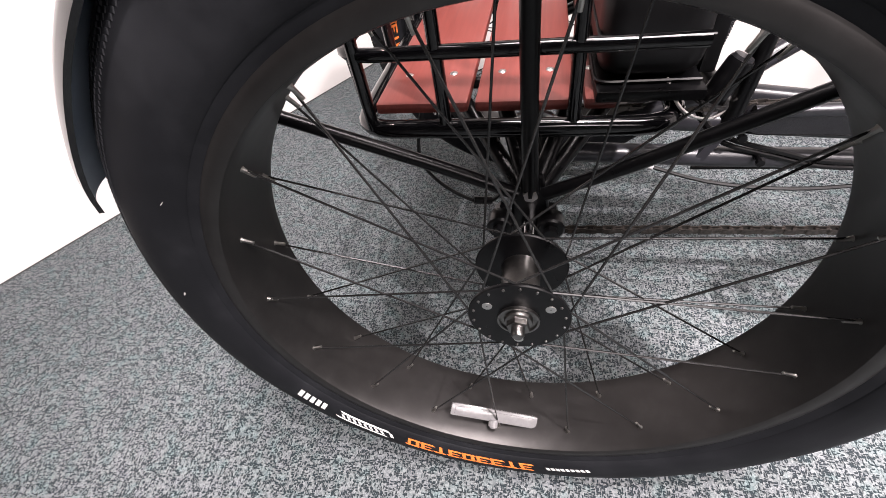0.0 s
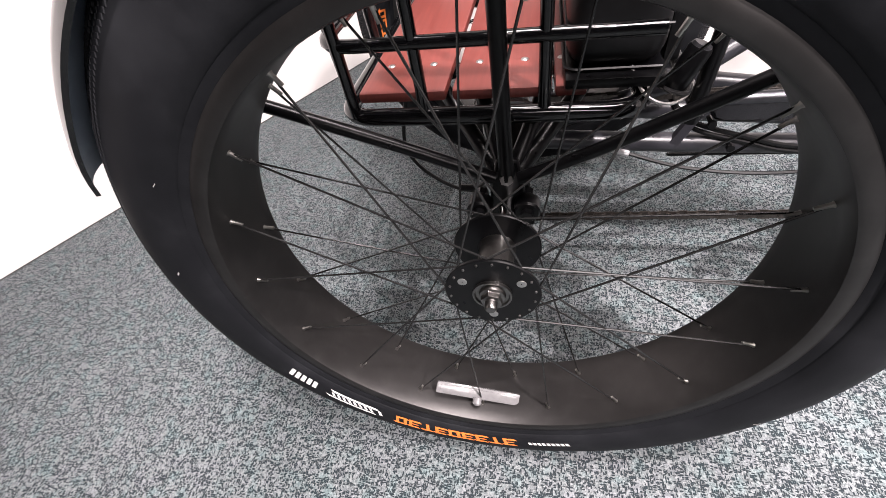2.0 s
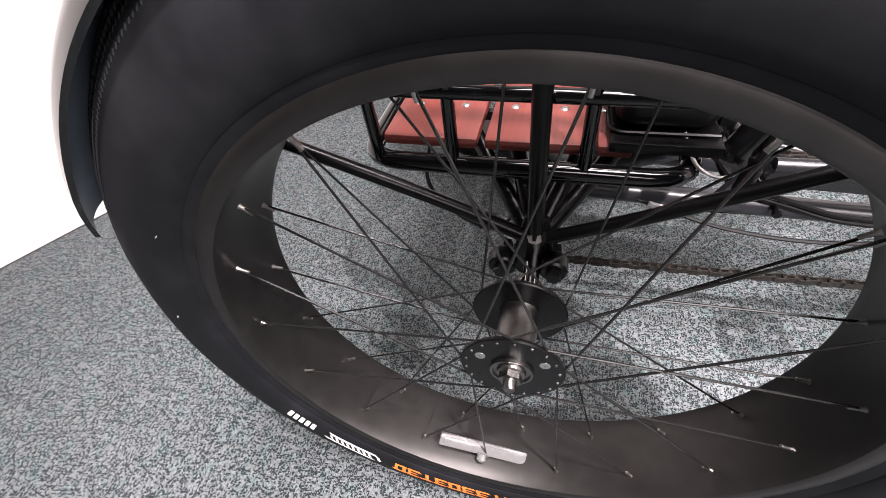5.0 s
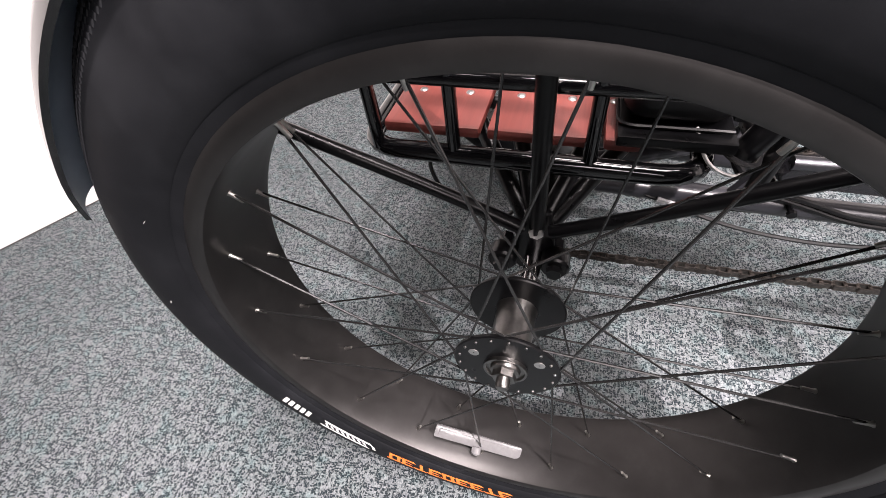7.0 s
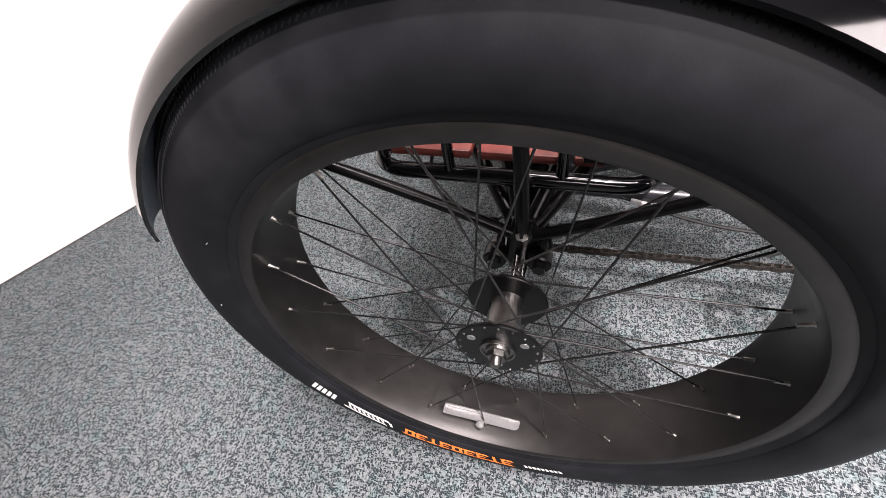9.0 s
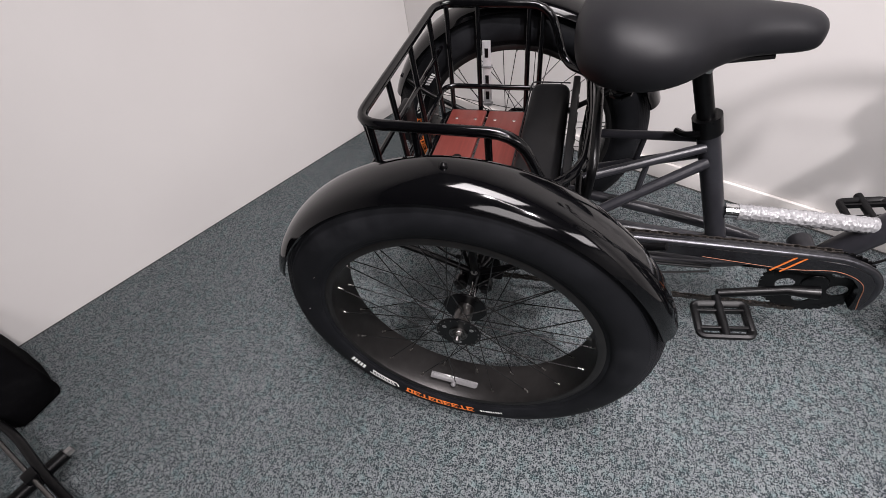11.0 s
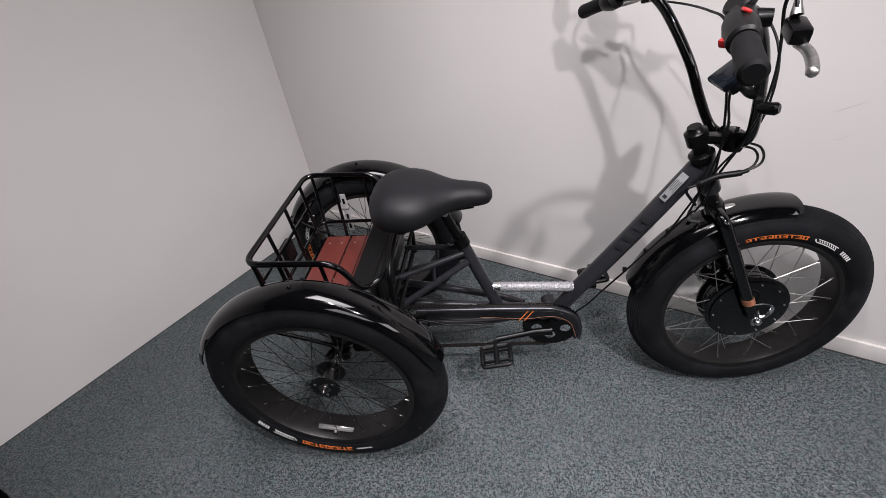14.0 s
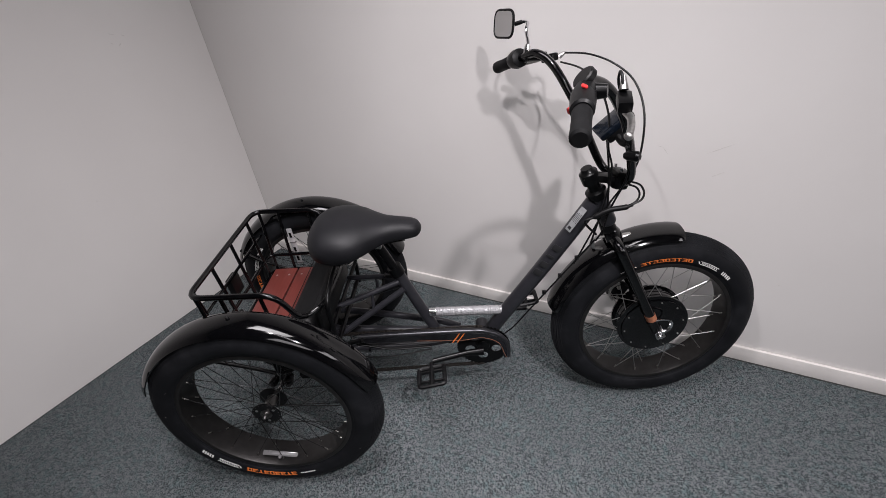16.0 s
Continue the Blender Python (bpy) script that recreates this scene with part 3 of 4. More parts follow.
fender("front_fender", WHEEL, 83, 165, 0.3680, 0.058, 0.344, "glossy black domed front mudguard")

# axle, brackets and stays
part("axle_tube", rod((0, -0.235, 0.345), (0, 0.235, 0.345), 0.0165, 20), SATIN, trike)
for s in (-1, 1):
    part("axle_shaft", rod((0, s * 0.235, 0.345), (0, s * 0.306, 0.3465), 0.0085, 16), CHROME, trike, "bright steel axle shaft")
    bm = plate([(-0.020, 0.328), (-0.014, 0.320), (0.014, 0.320), (0.020, 0.328), (0.018, 0.362), (0.011, 0.400), (-0.011, 0.400), (-0.018, 0.362)], s * 0.235 - 0.004, s * 0.235 + 0.004)
    bracket = part("axle_bracket", bm, SATIN, trike, "black steel axle bracket")
    for x in (-0.025, 0.025):
        bm = rod((x - 0.004, s * 0.222, 0.347), (x - 0.004, s * 0.264, 0.347), 0.0075, 6)
        tube([(x - 0.004, s * 0.238, 0.347), (x - 0.004, s * 0.240, 0.347), (x - 0.004, s * 0.255, 0.347), (x - 0.004, s * 0.257, 0.347)], [0.0125, 0.0140, 0.0140, 0.0120], 12, bm=bm)
        part("bolt", bm, SATIN, bracket)
    part("bolt", rod((0, s * 0.228, 0.384), (0, s * 0.250, 0.384), 0.007, 6), STEEL, bracket)
    hubp = Vector((0, s * 0.243, 0.382))
    for k, (x, z) in enumerate(((-0.300, 0.515), (0.300, 0.540))):
        pts = bent([hubp + Vector((0.012 * (1 if x > 0 else -1), 0, 0)), hubp + Vector((x * 0.25, 0, 0.028)), (x * 0.80, s * 0.252, z - 0.034), (x, s * 0.272, z)], 0.05)
        part("fender_stay", tube(pts, 0.0065, 10), SATIN, trike, "black steel mudguard stay")
    if s < 0:
        part("fender_stay", tube(bent([hubp, (-0.004, s * 0.246, 0.50), (-0.006, s * 0.272, 0.672)], 0.04), 0.0075, 10), SATIN, trike, "black steel mudguard stay")
    for x, y, z in ((-0.085, 0.130, 0.437), (0.085, 0.130, 0.437), (-0.030, 0.165, 0.437), (0.035, 0.165, 0.437)):
        part("axle_strut", rod((x * 0.12, s * 0.226, 0.375), (x, s * y, z), 0.0085, 10), SATIN, trike)

# the strap that is wrapped round the far stay
bm = block((0.020, 0.006, 0.165), pose(-0.066, 0.250, 0.530, 0, 0, 0), 0.002)
strap = part("stay_strap", bm, SILVER, trike, "silvery steel stay with slots and clear ties")
for z in (0.478, 0.520, 0.585):
    part("slot", block((0.009, 0.0074, 0.022), pose(-0.066, 0.250, z), 0.001), SATIN, strap)
for z in (0.455, 0.500, 0.552):
    part("strap_band", block((0.026, 0.010, 0.006), pose(-0.066, 0.250, z), 0.002), REFLECT, strap)

# cargo basket
BX0, BX1, BY = -0.165, 0.122, 0.222
basket = part("basket", tube(bent([(BX0, -BY, 0.442), (BX1, -BY, 0.442), (BX1, BY, 0.442), (BX0, BY, 0.442)], 0.035, closed=True), 0.0088, 12, closed=True), GLOSS, trike, "glossy black tubular steel basket")
top = [(-0.178, -0.226, 0.688), (0.075, -0.232, 0.688), (0.118, -0.215, 0.575), (0.172, -0.16, 0.585), (0.180, 0.0, 0.585), (0.172, 0.16, 0.585), (0.118, 0.215, 0.575), (0.075, 0.240, 0.690), (-0.178, 0.255, 0.692)]
part("top_rail", tube(bent(top, 0.045, closed=True), 0.0085, 12, closed=True), GLOSS, basket)
part("middle_rail", tube(bent([(BX1, -BY - 0.002, 0.512), (BX0 - 0.004, -BY - 0.002, 0.513), (BX0 - 0.004, BY + 0.004, 0.513), (BX1, BY + 0.004, 0.512)], 0.035), 0.0062, 10), GLOSS, basket)
part("middle_rail", tube([(BX0 - 0.008, -BY - 0.002, 0.600), (BX0 - 0.008, BY + 0.018, 0.600)], 0.005, 8), GLOSS, basket)
for y in (-0.190, -0.078, 0.050, 0.180):
    part("basket_post", rod((-0.165, y, 0.444), (-0.178, y * 1.03, 0.688), 0.0058, 10), GLOSS, basket)
for x in (-0.150, -0.079, 0.034):
    for s, f in ((-1, 1.02), (1, 1.10)):
        part("basket_post", rod((x, s * BY, 0.444), (x - 0.004, s * BY * f, 0.688), 0.0058, 10), GLOSS, basket)
part("basket_post", rod((0.062, BY, 0.444), (0.060, BY * 1.09, 0.688), 0.0058, 10), GLOSS, basket)
for y in (-0.13, 0.13):
    part("cross_bar", rod((BX0, y, 0.441), (BX1, y, 0.441), 0.0065, 8), SATIN, basket)
for x0, x1 in ((-0.150, -0.060), (-0.054, 0.035), (0.043, 0.072)):
    plank = part("plank", block((x1 - x0, 0.415, 0.011), pose((x0 + x1) / 2, 0, 0.4545), 0.004), WOOD, basket, "red-brown stained wooden plank")
    for y in (-0.148, 0.165):
        for f in (0.24, 0.76):
            bm = bmesh.new()
            bmesh.ops.create_uvsphere(bm, u_segments=10, v_segments=6, radius=0.0042, matrix=Matrix.Translation((x0 + (x1 - x0) * f, y, 0.4600)) @ Matrix.Diagonal((1, 1, 0.35, 1)))
            part("screw", bm, STEEL, plank, "steel screw head")
part("tail_lamp", block((0.022, 0.055, 0.070), pose(-0.188, 0.0, 0.555), 0.005), PLASTIC, basket, "black plastic lamp on the basket")

# battery box on the basket
part("battery_tray", block((0.086, 0.425, 0.010), pose(0.094, 0, 0.4625), 0.003), SATIN, basket, "black steel tray")
box = part("battery_box", block((0.086, 0.395, 0.082), pose(0.0935, -0.003, 0.5085), 0.027, segments=5), PLASTIC, trike, "black padded battery box on the planks")
bm = block((0.014, 0.330, 0.120), pose(0.1465, -0.005, 0.520), 0.004)
part("battery_rail", bm, PLASTIC, box, "black plastic battery rail")
for z in (0.545, 0.505, 0.47):
    part("seam", tube(bent([(0.134, -0.199, z), (0.0505, -0.2, z), (0.0505, 0.194, z), (0.134, 0.193, z)], 0.014), 0.0016, 6), PLASTIC, box)
for y in (-0.150, -0.090, -0.030, 0.030, 0.090, 0.150):
    part("slot", block((0.0030, 0.034, 0.010), pose(0.1540, y, 0.556, 0, 0, 0), 0.001), SATIN, box)
for y in (-0.175, 0.175):
    part("battery_frame", tube(bent([(0.178, y, 0.40), (0.186, y, 0.60), (0.186, y * 0.4, 0.628), (0.186, 0, 0.63)], 0.03), 0.0075, 10), SATIN, trike)
part("battery_frame", rod((0.178, -0.175, 0.42), (0.178, 0.175, 0.42), 0.0075, 10), SATIN, trike)
part("battery_frame", rod((0.184, -0.175, 0.50), (0.184, 0.175, 0.50), 0.0065, 10), SATIN, trike)


# frame
def cl(x, z, y=0.0):
    """A place on the middle of the frame, which runs a little aslant."""
    return Vector((x, y - 0.025 * x, z))


frame_part = part("frame", rod(cl(0.478, 0.300), cl(0.368, 0.592), 0.019, 20), GREY, trike, "dark gunmetal-painted step-through steel frame")
part("down_tube", tube(curve_points([cl(0.662, 0.275), cl(0.712, 0.365), cl(0.838, 0.562), cl(0.978, 0.795)], 5), 0.0245, 20), GREY, frame_part)
part("head_tube", tube([cl(0.974, 0.838), cl(0.976, 0.834), cl(1.024, 0.726), cl(1.026, 0.722)], [0.021, 0.0235, 0.0235, 0.021], 20), GREY, frame_part)
part("top_bar", rod(cl(0.462, 0.392), cl(0.735, 0.392), 0.0145, 16), CHROME, frame_part)
bm = bmesh.new()
pts = [cl(0.485 + 0.0035 * k, 0.392) for k in range(69)]
tube(pts, [0.0160 + 0.0012 * math.sin(k * 1.9) * math.sin(k * 0.73) for k in range(69)], 18, bm=bm)
part("bubble_wrap", bm, WRAP, frame_part, "crinkled clear packing wrap on the bar")
part("bottom_bracket", rod(cl(0.640, 0.300, -0.038), cl(0.640, 0.300, 0.038), 0.022, 20), GREY, frame_part)
part("bottom_tube", tube(curve_points([cl(0.685, 0.285), cl(0.640, 0.300), cl(0.48, 0.302), cl(0.20, 0.318), cl(0.03, 0.330)], 5), 0.0155, 14), GREY, frame_part)
for s in (-1, 1):
    part("chain_stay", tube(curve_points([cl(0.56, 0.300, s * 0.02), cl(0.47, 0.300, s * 0.055), cl(0.25, 0.318, s * 0.085), cl(0.015, 0.338, s * 0.105)], 5), 0.0125, 12), GREY, frame_part)
    part("seat_stay", tube([cl(0.378, 0.545, s * 0.016), cl(0.178, 0.500, s * 0.075)], 0.0088, 12), GREY, frame_part)
    part("seat_stay", tube([cl(0.392, 0.515, s * 0.016), cl(0.180, 0.395, s * 0.082), cl(0.02, 0.350, s * 0.10)], 0.0105, 12), GREY, frame_part)
    part("stay_strut", rod(cl(0.288, 0.523, s * 0.043), cl(0.283, 0.455, s * 0.049), 0.0055, 8), GREY, frame_part)
bracket = part("stay_bracket", tube([(0.212, -0.100, 0.366), (0.192, -0.102, 0.324)], 0.0075, 4), GREY, frame_part)
for x, z in ((0.225, 0.358), (0.254, 0.326)):
    part("bolt", tube([(x, -0.098, z), (x, -0.112, z), (x, -0.113, z), (x, -0.117, z)], [0.003, 0.003, 0.0052, 0.0045], 8), SATIN, bracket)
for dz in (0.0, -0.007):
    part("cable", tube(curve_points([(0.180, -0.060, 0.380), (0.205, -0.096, 0.354 + dz), (0.278, -0.100, 0.330 + dz), (0.336, -0.099, 0.316 + dz), (0.46, -0.080, 0.300 + dz)], 6), 0.0032, 6), PLASTIC, trike, "thin black cable")
part("cable", tube(curve_points([(0.05, -0.105, 0.345), (0.130, -0.112, 0.322), (0.219, -0.113, 0.295), (0.324, -0.110, 0.286), (0.46, -0.085, 0.286)], 6), 0.0024, 6), PLASTIC, trike, "thin black cable")
part("cable_ferrule", rod((0.122, -0.112, 0.324), (0.142, -0.112, 0.318), 0.0040, 8), SILVER, trike, "silver cable end")
part("wire", tube(curve_points([(0.108, -0.196, 0.470), (0.120, -0.214, 0.452), (0.140, -0.216, 0.443), (0.160, -0.198, 0.441), (0.178, -0.150, 0.430)], 6), 0.0016, 6), STEEL, box, "dull grey wire")
part("wire", tube(curve_points([(0.118, -0.196, 0.468), (0.134, -0.208, 0.455), (0.156, -0.205, 0.446), (0.170, -0.170, 0.436)], 6), 0.0022, 6), PLASTIC, box)
clamp = part("wire_clamp", tube([(0.148, -0.191, 0.444), (0.150, -0.191, 0.449), (0.162, -0.189, 0.478), (0.163, -0.189, 0.481)], [0.0085, 0.0105, 0.0105, 0.0095], 16), SATIN, box, "short black round plug at the box")
part("plug_end", tube([(0.1628, -0.189, 0.4805), (0.1638, -0.189, 0.4830)], [0.0088, 0.0080], 16), EDGE, clamp, "grey end of the plug")
loop = part("cable", tube(curve_points([(-0.120, -0.120, 0.438), (-0.142, -0.120, 0.359), (-0.137, -0.120, 0.320), (-0.111, -0.120, 0.288), (-0.074, -0.120, 0.266), (-0.050, -0.110, 0.262), (-0.020, -0.090, 0.290), (0.0, -0.060, 0.330)], 6), 0.0026, 6), PLASTIC, trike, "thin black cable")
part("connector", rod((-0.078, -0.120, 0.268), (-0.054, -0.113, 0.262), 0.0052, 8), PLASTIC, loop)
# sticker and the dark block lettering on the down tube
side = Matrix.Translation(cl(0.925, 0.750, -0.0215)) @ Matrix.Rotation(radians(-59), 4, "Y") @ pose(0, 0, 0, -52, 0, 0)
label = part("label", block((0.082, 0.0012, 0.020), side, 0.0004), LABEL, frame_part, "white printed paper label")
part("label_mark", block((0.009, 0.0006, 0.010), side @ pose(-0.030, -0.0009, 0), 0.0002), DARKPRINT, label)
for k in range(4):
    part("label_mark", block((0.034 - 0.006 * (k % 2), 0.0006, 0.0012), side @ pose(0.006, -0.0009, -0.0066 + 0.0044 * k)), GREY, label)
for k, w in enumerate((0.020, 0.020, 0.008, 0.020)):
    at = cl(0.823 + 0.0178 * k, 0.5665 + 0.0290 * k, -0.0240)
    m = Matrix.Translation(at) @ Matrix.Rotation(radians(-59), 4, "Y") @ pose(0, 0, 0, -12, 0, 0)
    part("frame_mark", block((w, 0.0016, 0.026), m, 0.0004), DARKPRINT, frame_part, "dark block mark on the tube")
part("seat_clamp", tube([cl(0.378, 0.566), cl(0.366, 0.598)], 0.0235, 20), SATIN, frame_part)
part("clamp_lever", tube(bent([cl(0.360, 0.575, -0.02), cl(0.338, 0.566, -0.012), cl(0.330, 0.558, 0.012)], 0.01), 0.0055, 8), SATIN, frame_part)

# saddle
saddle_rows = [(0.132, 0.012, 0.746, 0.728), (0.137, 0.060, 0.762, 0.712), (0.150, 0.094, 0.777, 0.697), (0.178, 0.120, 0.790, 0.687), (0.215, 0.131, 0.794, 0.683), (0.255, 0.129, 0.792, 0.685), (0.292, 0.112, 0.787, 0.692),
               (0.328, 0.082, 0.780, 0.702), (0.365, 0.056, 0.774, 0.709), (0.405, 0.044, 0.770, 0.712), (0.440, 0.038, 0.765, 0.714), (0.462, 0.028, 0.757, 0.718), (0.472, 0.010, 0.744, 0.728)]
line = curve_points([(x, w, zt) for x, w, zt, zb in saddle_rows], 4)
low = curve_points([(x, w, zb) for x, w, zt, zb in saddle_rows], 4)
bm = bmesh.new()
rings = []
for a, b in zip(line, low):
    ring = []
    for k in range(32):
        t = 2 * math.pi * k / 32
        c, s = math.cos(t), math.sin(t)
        mid = b.z + (a.z - b.z) * 0.42
        y = a.y * math.copysign(abs(c) ** 0.80, c)
        z = mid + ((a.z - mid) * abs(s) ** 0.85 if s >= 0 else -(mid - b.z) * abs(s) ** 0.5)
        ring.append(bm.verts.new((a.x, y - 0.006, z)))
    rings.append(ring)
for r, q in zip(rings, rings[1:]):
    for k in range(32):
        bm.faces.new((r[k], q[k], q[(k + 1) % 32], r[(k + 1) % 32]))
bm.faces.new(rings[0])
bm.faces.new(rings[-1][::-1])
bmesh.ops.recalc_face_normals(bm, faces=bm.faces)
saddle = part("saddle", bm, VINYL, trike, "wide black padded vinyl saddle")
part("seat_post", rod(cl(0.375, 0.570), cl(0.322, 0.705), 0.0145, 18), SATIN, saddle)
part("seat_post_clamp", block((0.06, 0.045, 0.03), pose(0.318, -0.008, 0.700, 0, 15, 0), 0.006), STEEL, saddle)
for s in (-1, 1):
    part("saddle_spring", tube([(0.215 + 0.016 * math.cos(k * 0.7), s * 0.055 - 0.006 + 0.016 * math.sin(k * 0.7), 0.655 + 0.001 * k) for k in range(46)], 0.0028, 6), SATIN, saddle)
    part("saddle_rail", tube(curve_points([(0.215, s * 0.055 - 0.006, 0.652), (0.30, s * 0.025 - 0.006, 0.690), (0.42, s * 0.012 - 0.008, 0.705)], 5), 0.004, 8), SATIN, saddle)

# drive: chain guard, chainring, chain, cranks and pedals
GY = -0.108
guard_outline = [(0.218, 0.376), (0.226, 0.388), (0.40, 0.391), (0.60, 0.392), (0.650, 0.387), (0.692, 0.367), (0.715, 0.338), (0.724, 0.300), (0.722, 0.262), (0.708, 0.256), (0.704, 0.290), (0.694, 0.322), (0.672, 0.345), (0.640, 0.354), (0.600, 0.353),
                 (0.560, 0.347), (0.50, 0.352), (0.40, 0.358), (0.235, 0.362), (0.222, 0.366)]
guard = part("chain_guard", plate(guard_outline, GY - 0.010, GY + 0.018, 0.004), GUARD, trike, "long dark chain guard with thin orange lines")
part("guard_edge", tube(curve_points([(0.226, GY - 0.004, 0.388), (0.40, GY - 0.004, 0.391), (0.60, GY - 0.004, 0.392), (0.650, GY - 0.004, 0.387), (0.692, GY - 0.004, 0.367), (0.715, GY - 0.004, 0.338), (0.724, GY - 0.004, 0.300), (0.722, GY - 0.004, 0.264)], 5), 0.0075, 10), EDGE, guard, "grey rounded rim of the guard")
for x in (0.552, 0.568):
    part("orange_line", block((0.0030, 0.0012, 0.050), Matrix.Translation((x, GY - 0.0106, 0.3690)) @ pose(0, 0, 0, 0, 32, 0)), ORANGE, guard)
part("orange_line", tube(curve_points([(0.42, GY - 0.0102, 0.364), (0.52, GY - 0.0102, 0.358), (0.575, GY - 0.0102, 0.357), (0.64, GY - 0.0102, 0.364), (0.690, GY - 0.0102, 0.338), (0.708, GY - 0.0102, 0.290), (0.716, GY - 0.0102, 0.266)], 5), 0.0006, 6), COPPER, guard)
BB = Vector((0.640, -0.016, 0.300))
teeth = bmesh.new()
outline = []
for k in range(44):
    for f, r in ((0.0, 0.086), (0.35, 0.0905), (0.6, 0.0905), (0.95, 0.086)):
        a = 2 * math.pi * (k + f) / 44
        outline.append((r * math.cos(a), r * math.sin(a)))
ring = []
for y in (-0.0015, 0.0015):
    ring.append([teeth.verts.new((x, y, z)) for x, z in outline])
inner = [[teeth.verts.new((0.074 * math.cos(2 * math.pi * k / 176), y, 0.074 * math.sin(2 * math.pi * k / 176))) for k in range(176)] for y in (-0.0015, 0.0015)]
for k in range(176):
    j = (k + 1) % 176
    teeth.faces.new((ring[0][k], ring[0][j], inner[0][j], inner[0][k]))
    teeth.faces.new((ring[1][k], inner[1][k], inner[1][j], ring[1][j]))
    teeth.faces.new((ring[0][k], ring[1][k], ring[1][j], ring[0][j]))
    teeth.faces.new((inner[0][k], inner[0][j], inner[1][j], inner[1][k]))
chainring = part("chainring", teeth, SATIN, trike, "black toothed chainring", m=Matrix.Translation((BB.x, -0.092, BB.z)))
web = bmesh.new()
edges = []
for cx, cz, rr, n in [(0, 0, 0.0745, 60), (0, 0, 0.012, 16)] + [(*polar(0.047, 72 * k - 20).xz, 0.0165, 20) for k in range(5)]:
    loop = [web.verts.new((cx + rr * math.cos(2 * math.pi * q / n), -0.0012, cz + rr * math.sin(2 * math.pi * q / n))) for q in range(n)]
    edges += [web.edges.new((loop[q], loop[(q + 1) % n])) for q in range(n)]
bmesh.ops.triangle_fill(web, use_beauty=True, edges=edges)
up = bmesh.ops.extrude_face_region(web, geom=[f for f in web.faces])["geom"]
bmesh.ops.translate(web, vec=(0, 0.0024, 0), verts=[v for v in up if isinstance(v, bmesh.types.BMVert)])
bmesh.ops.recalc_face_normals(web, faces=web.faces)
part("chainring_plate", web, SATIN, chainring, "black plate with round holes", smooth=False)
part("spider_hub", disc(-0.004, 0.004, 0.022, 24), SATIN, chainring)

chain = bmesh.new()


def chain_run(points):
    p = [Vector(q) for q in points]
    total = sum((b - a).length for a, b in zip(p, p[1:]))
    count = int(total / 0.0127)
    for i in range(count):
        d = (i + 0.5) * 0.0127
        for a, b in zip(p, p[1:]):
            if d <= (b - a).length:
                break
            d -= (b - a).length
        at, way = a + (b - a).normalized() * d, (b - a).normalized()
        ang = math.atan2(way.z, way.x)
        m = Matrix.Translation(at) @ Matrix.Rotation(-ang, 4, "Y")
        for y in ((-0.0042, 0.0042) if i % 2 else (-0.0026, 0.0026)):
            block((0.0142, 0.0013, 0.0086), m @ Matrix.Translation((0, y, 0)), bm=chain)
        block((0.0045, 0.0085, 0.0045), m @ Matrix.Translation((0.0063, 0, 0)), bm=chain)


chain_run([(0.640, -0.092, 0.388), (0.02, -0.092, 0.384)])
chain_run([(0.640, -0.092, 0.212), (0.03, -0.092, 0.188), (-0.012, -0.092, 0.200), (-0.030, -0.092, 0.290)])
part("chain", chain, CHAINM, trike, "brownish steel roller chain", smooth=False, kind="stuff")
part("sprocket", lathe([(-0.094, 0.018), (-0.094, 0.040), (-0.091, 0.042), (-0.089, 0.036), (-0.070, 0.030), (-0.070, 0.018)], 40), STEEL, trike, "small steel sprocket", m=pose(0, 0, 0.345))
part("derailleur", plate([(-0.03, 0.18), (0.03, 0.18), (0.034, 0.20), (0.012, 0.31), (-0.012, 0.31), (-0.034, 0.20)], -0.104, -0.098), SATIN, trike)


def pedal(name, at, label):
    x, y, z = at
    body = part(name, tube(bent([(-0.048, -0.045, 0), (0.048, -0.045, 0), (0.048, 0.045, 0), (-0.048, 0.045, 0)], 0.012, closed=True), 0.0075, 8, closed=True, flat=1.25), PLASTIC, trike, label, m=pose(x, y, z, 0, -8, 4) @ Matrix.Diagonal((0.88, 0.80, 1.0, 1.0)))
    part("pedal_axle", rod((0, -0.046, 0), (0, 0.066, 0), 0.0095, 12), PLASTIC, body)
    for yy in (-0.024, 0.024):
        part("pedal_bar", block((0.092, 0.007, 0.012), pose(0, yy, 0), 0.002), PLASTIC, body)
    for xx in (-0.049, 0.049):
        part("pedal_grip", block((0.009, 0.070, 0.017), pose(xx, 0, 0), 0.003), PLASTIC, body)
    return body


def crank(name, y, end, label):
    d = Vector((end[0] - BB.x, 0, end[2] - BB.z))
    pts = [Vector((BB.x, y, BB.z)), Vector((BB.x, y, BB.z)) + d * 0.3, Vector((end[0], y + (end[1] - y), end[2]))]
    c = part(name, tube(pts, [0.014, 0.0095, 0.0090], 12, flat=0.7), SATIN, trike, label)
    return c


crank("crank_arm", -0.118, (0.467, -0.142, 0.288), "black crank arm")
pedal("pedal", (0.467, -0.205, 0.288), "black plastic platform pedal")
crank("crank_arm", 0.086, (0.813, 0.100, 0.285), "black crank arm")
pedal("pedal", (0.815, 0.160, 0.278), "black plastic platform pedal")

# fork, in the steering's own frame about the front axle
AX = Vector((-math.sin(radians(RAKE)), 0, math.cos(radians(RAKE))))      # up along the steering axis
FW = Vector((math.cos(radians(RAKE)), 0, math.sin(radians(RAKE))))


def st(up, fwd=0.0, y=0.0):
    """A place in the steering frame: along the axis, ahead of it and to the left."""
    return AX * up + FW * fwd + Vector((0, y, 0))


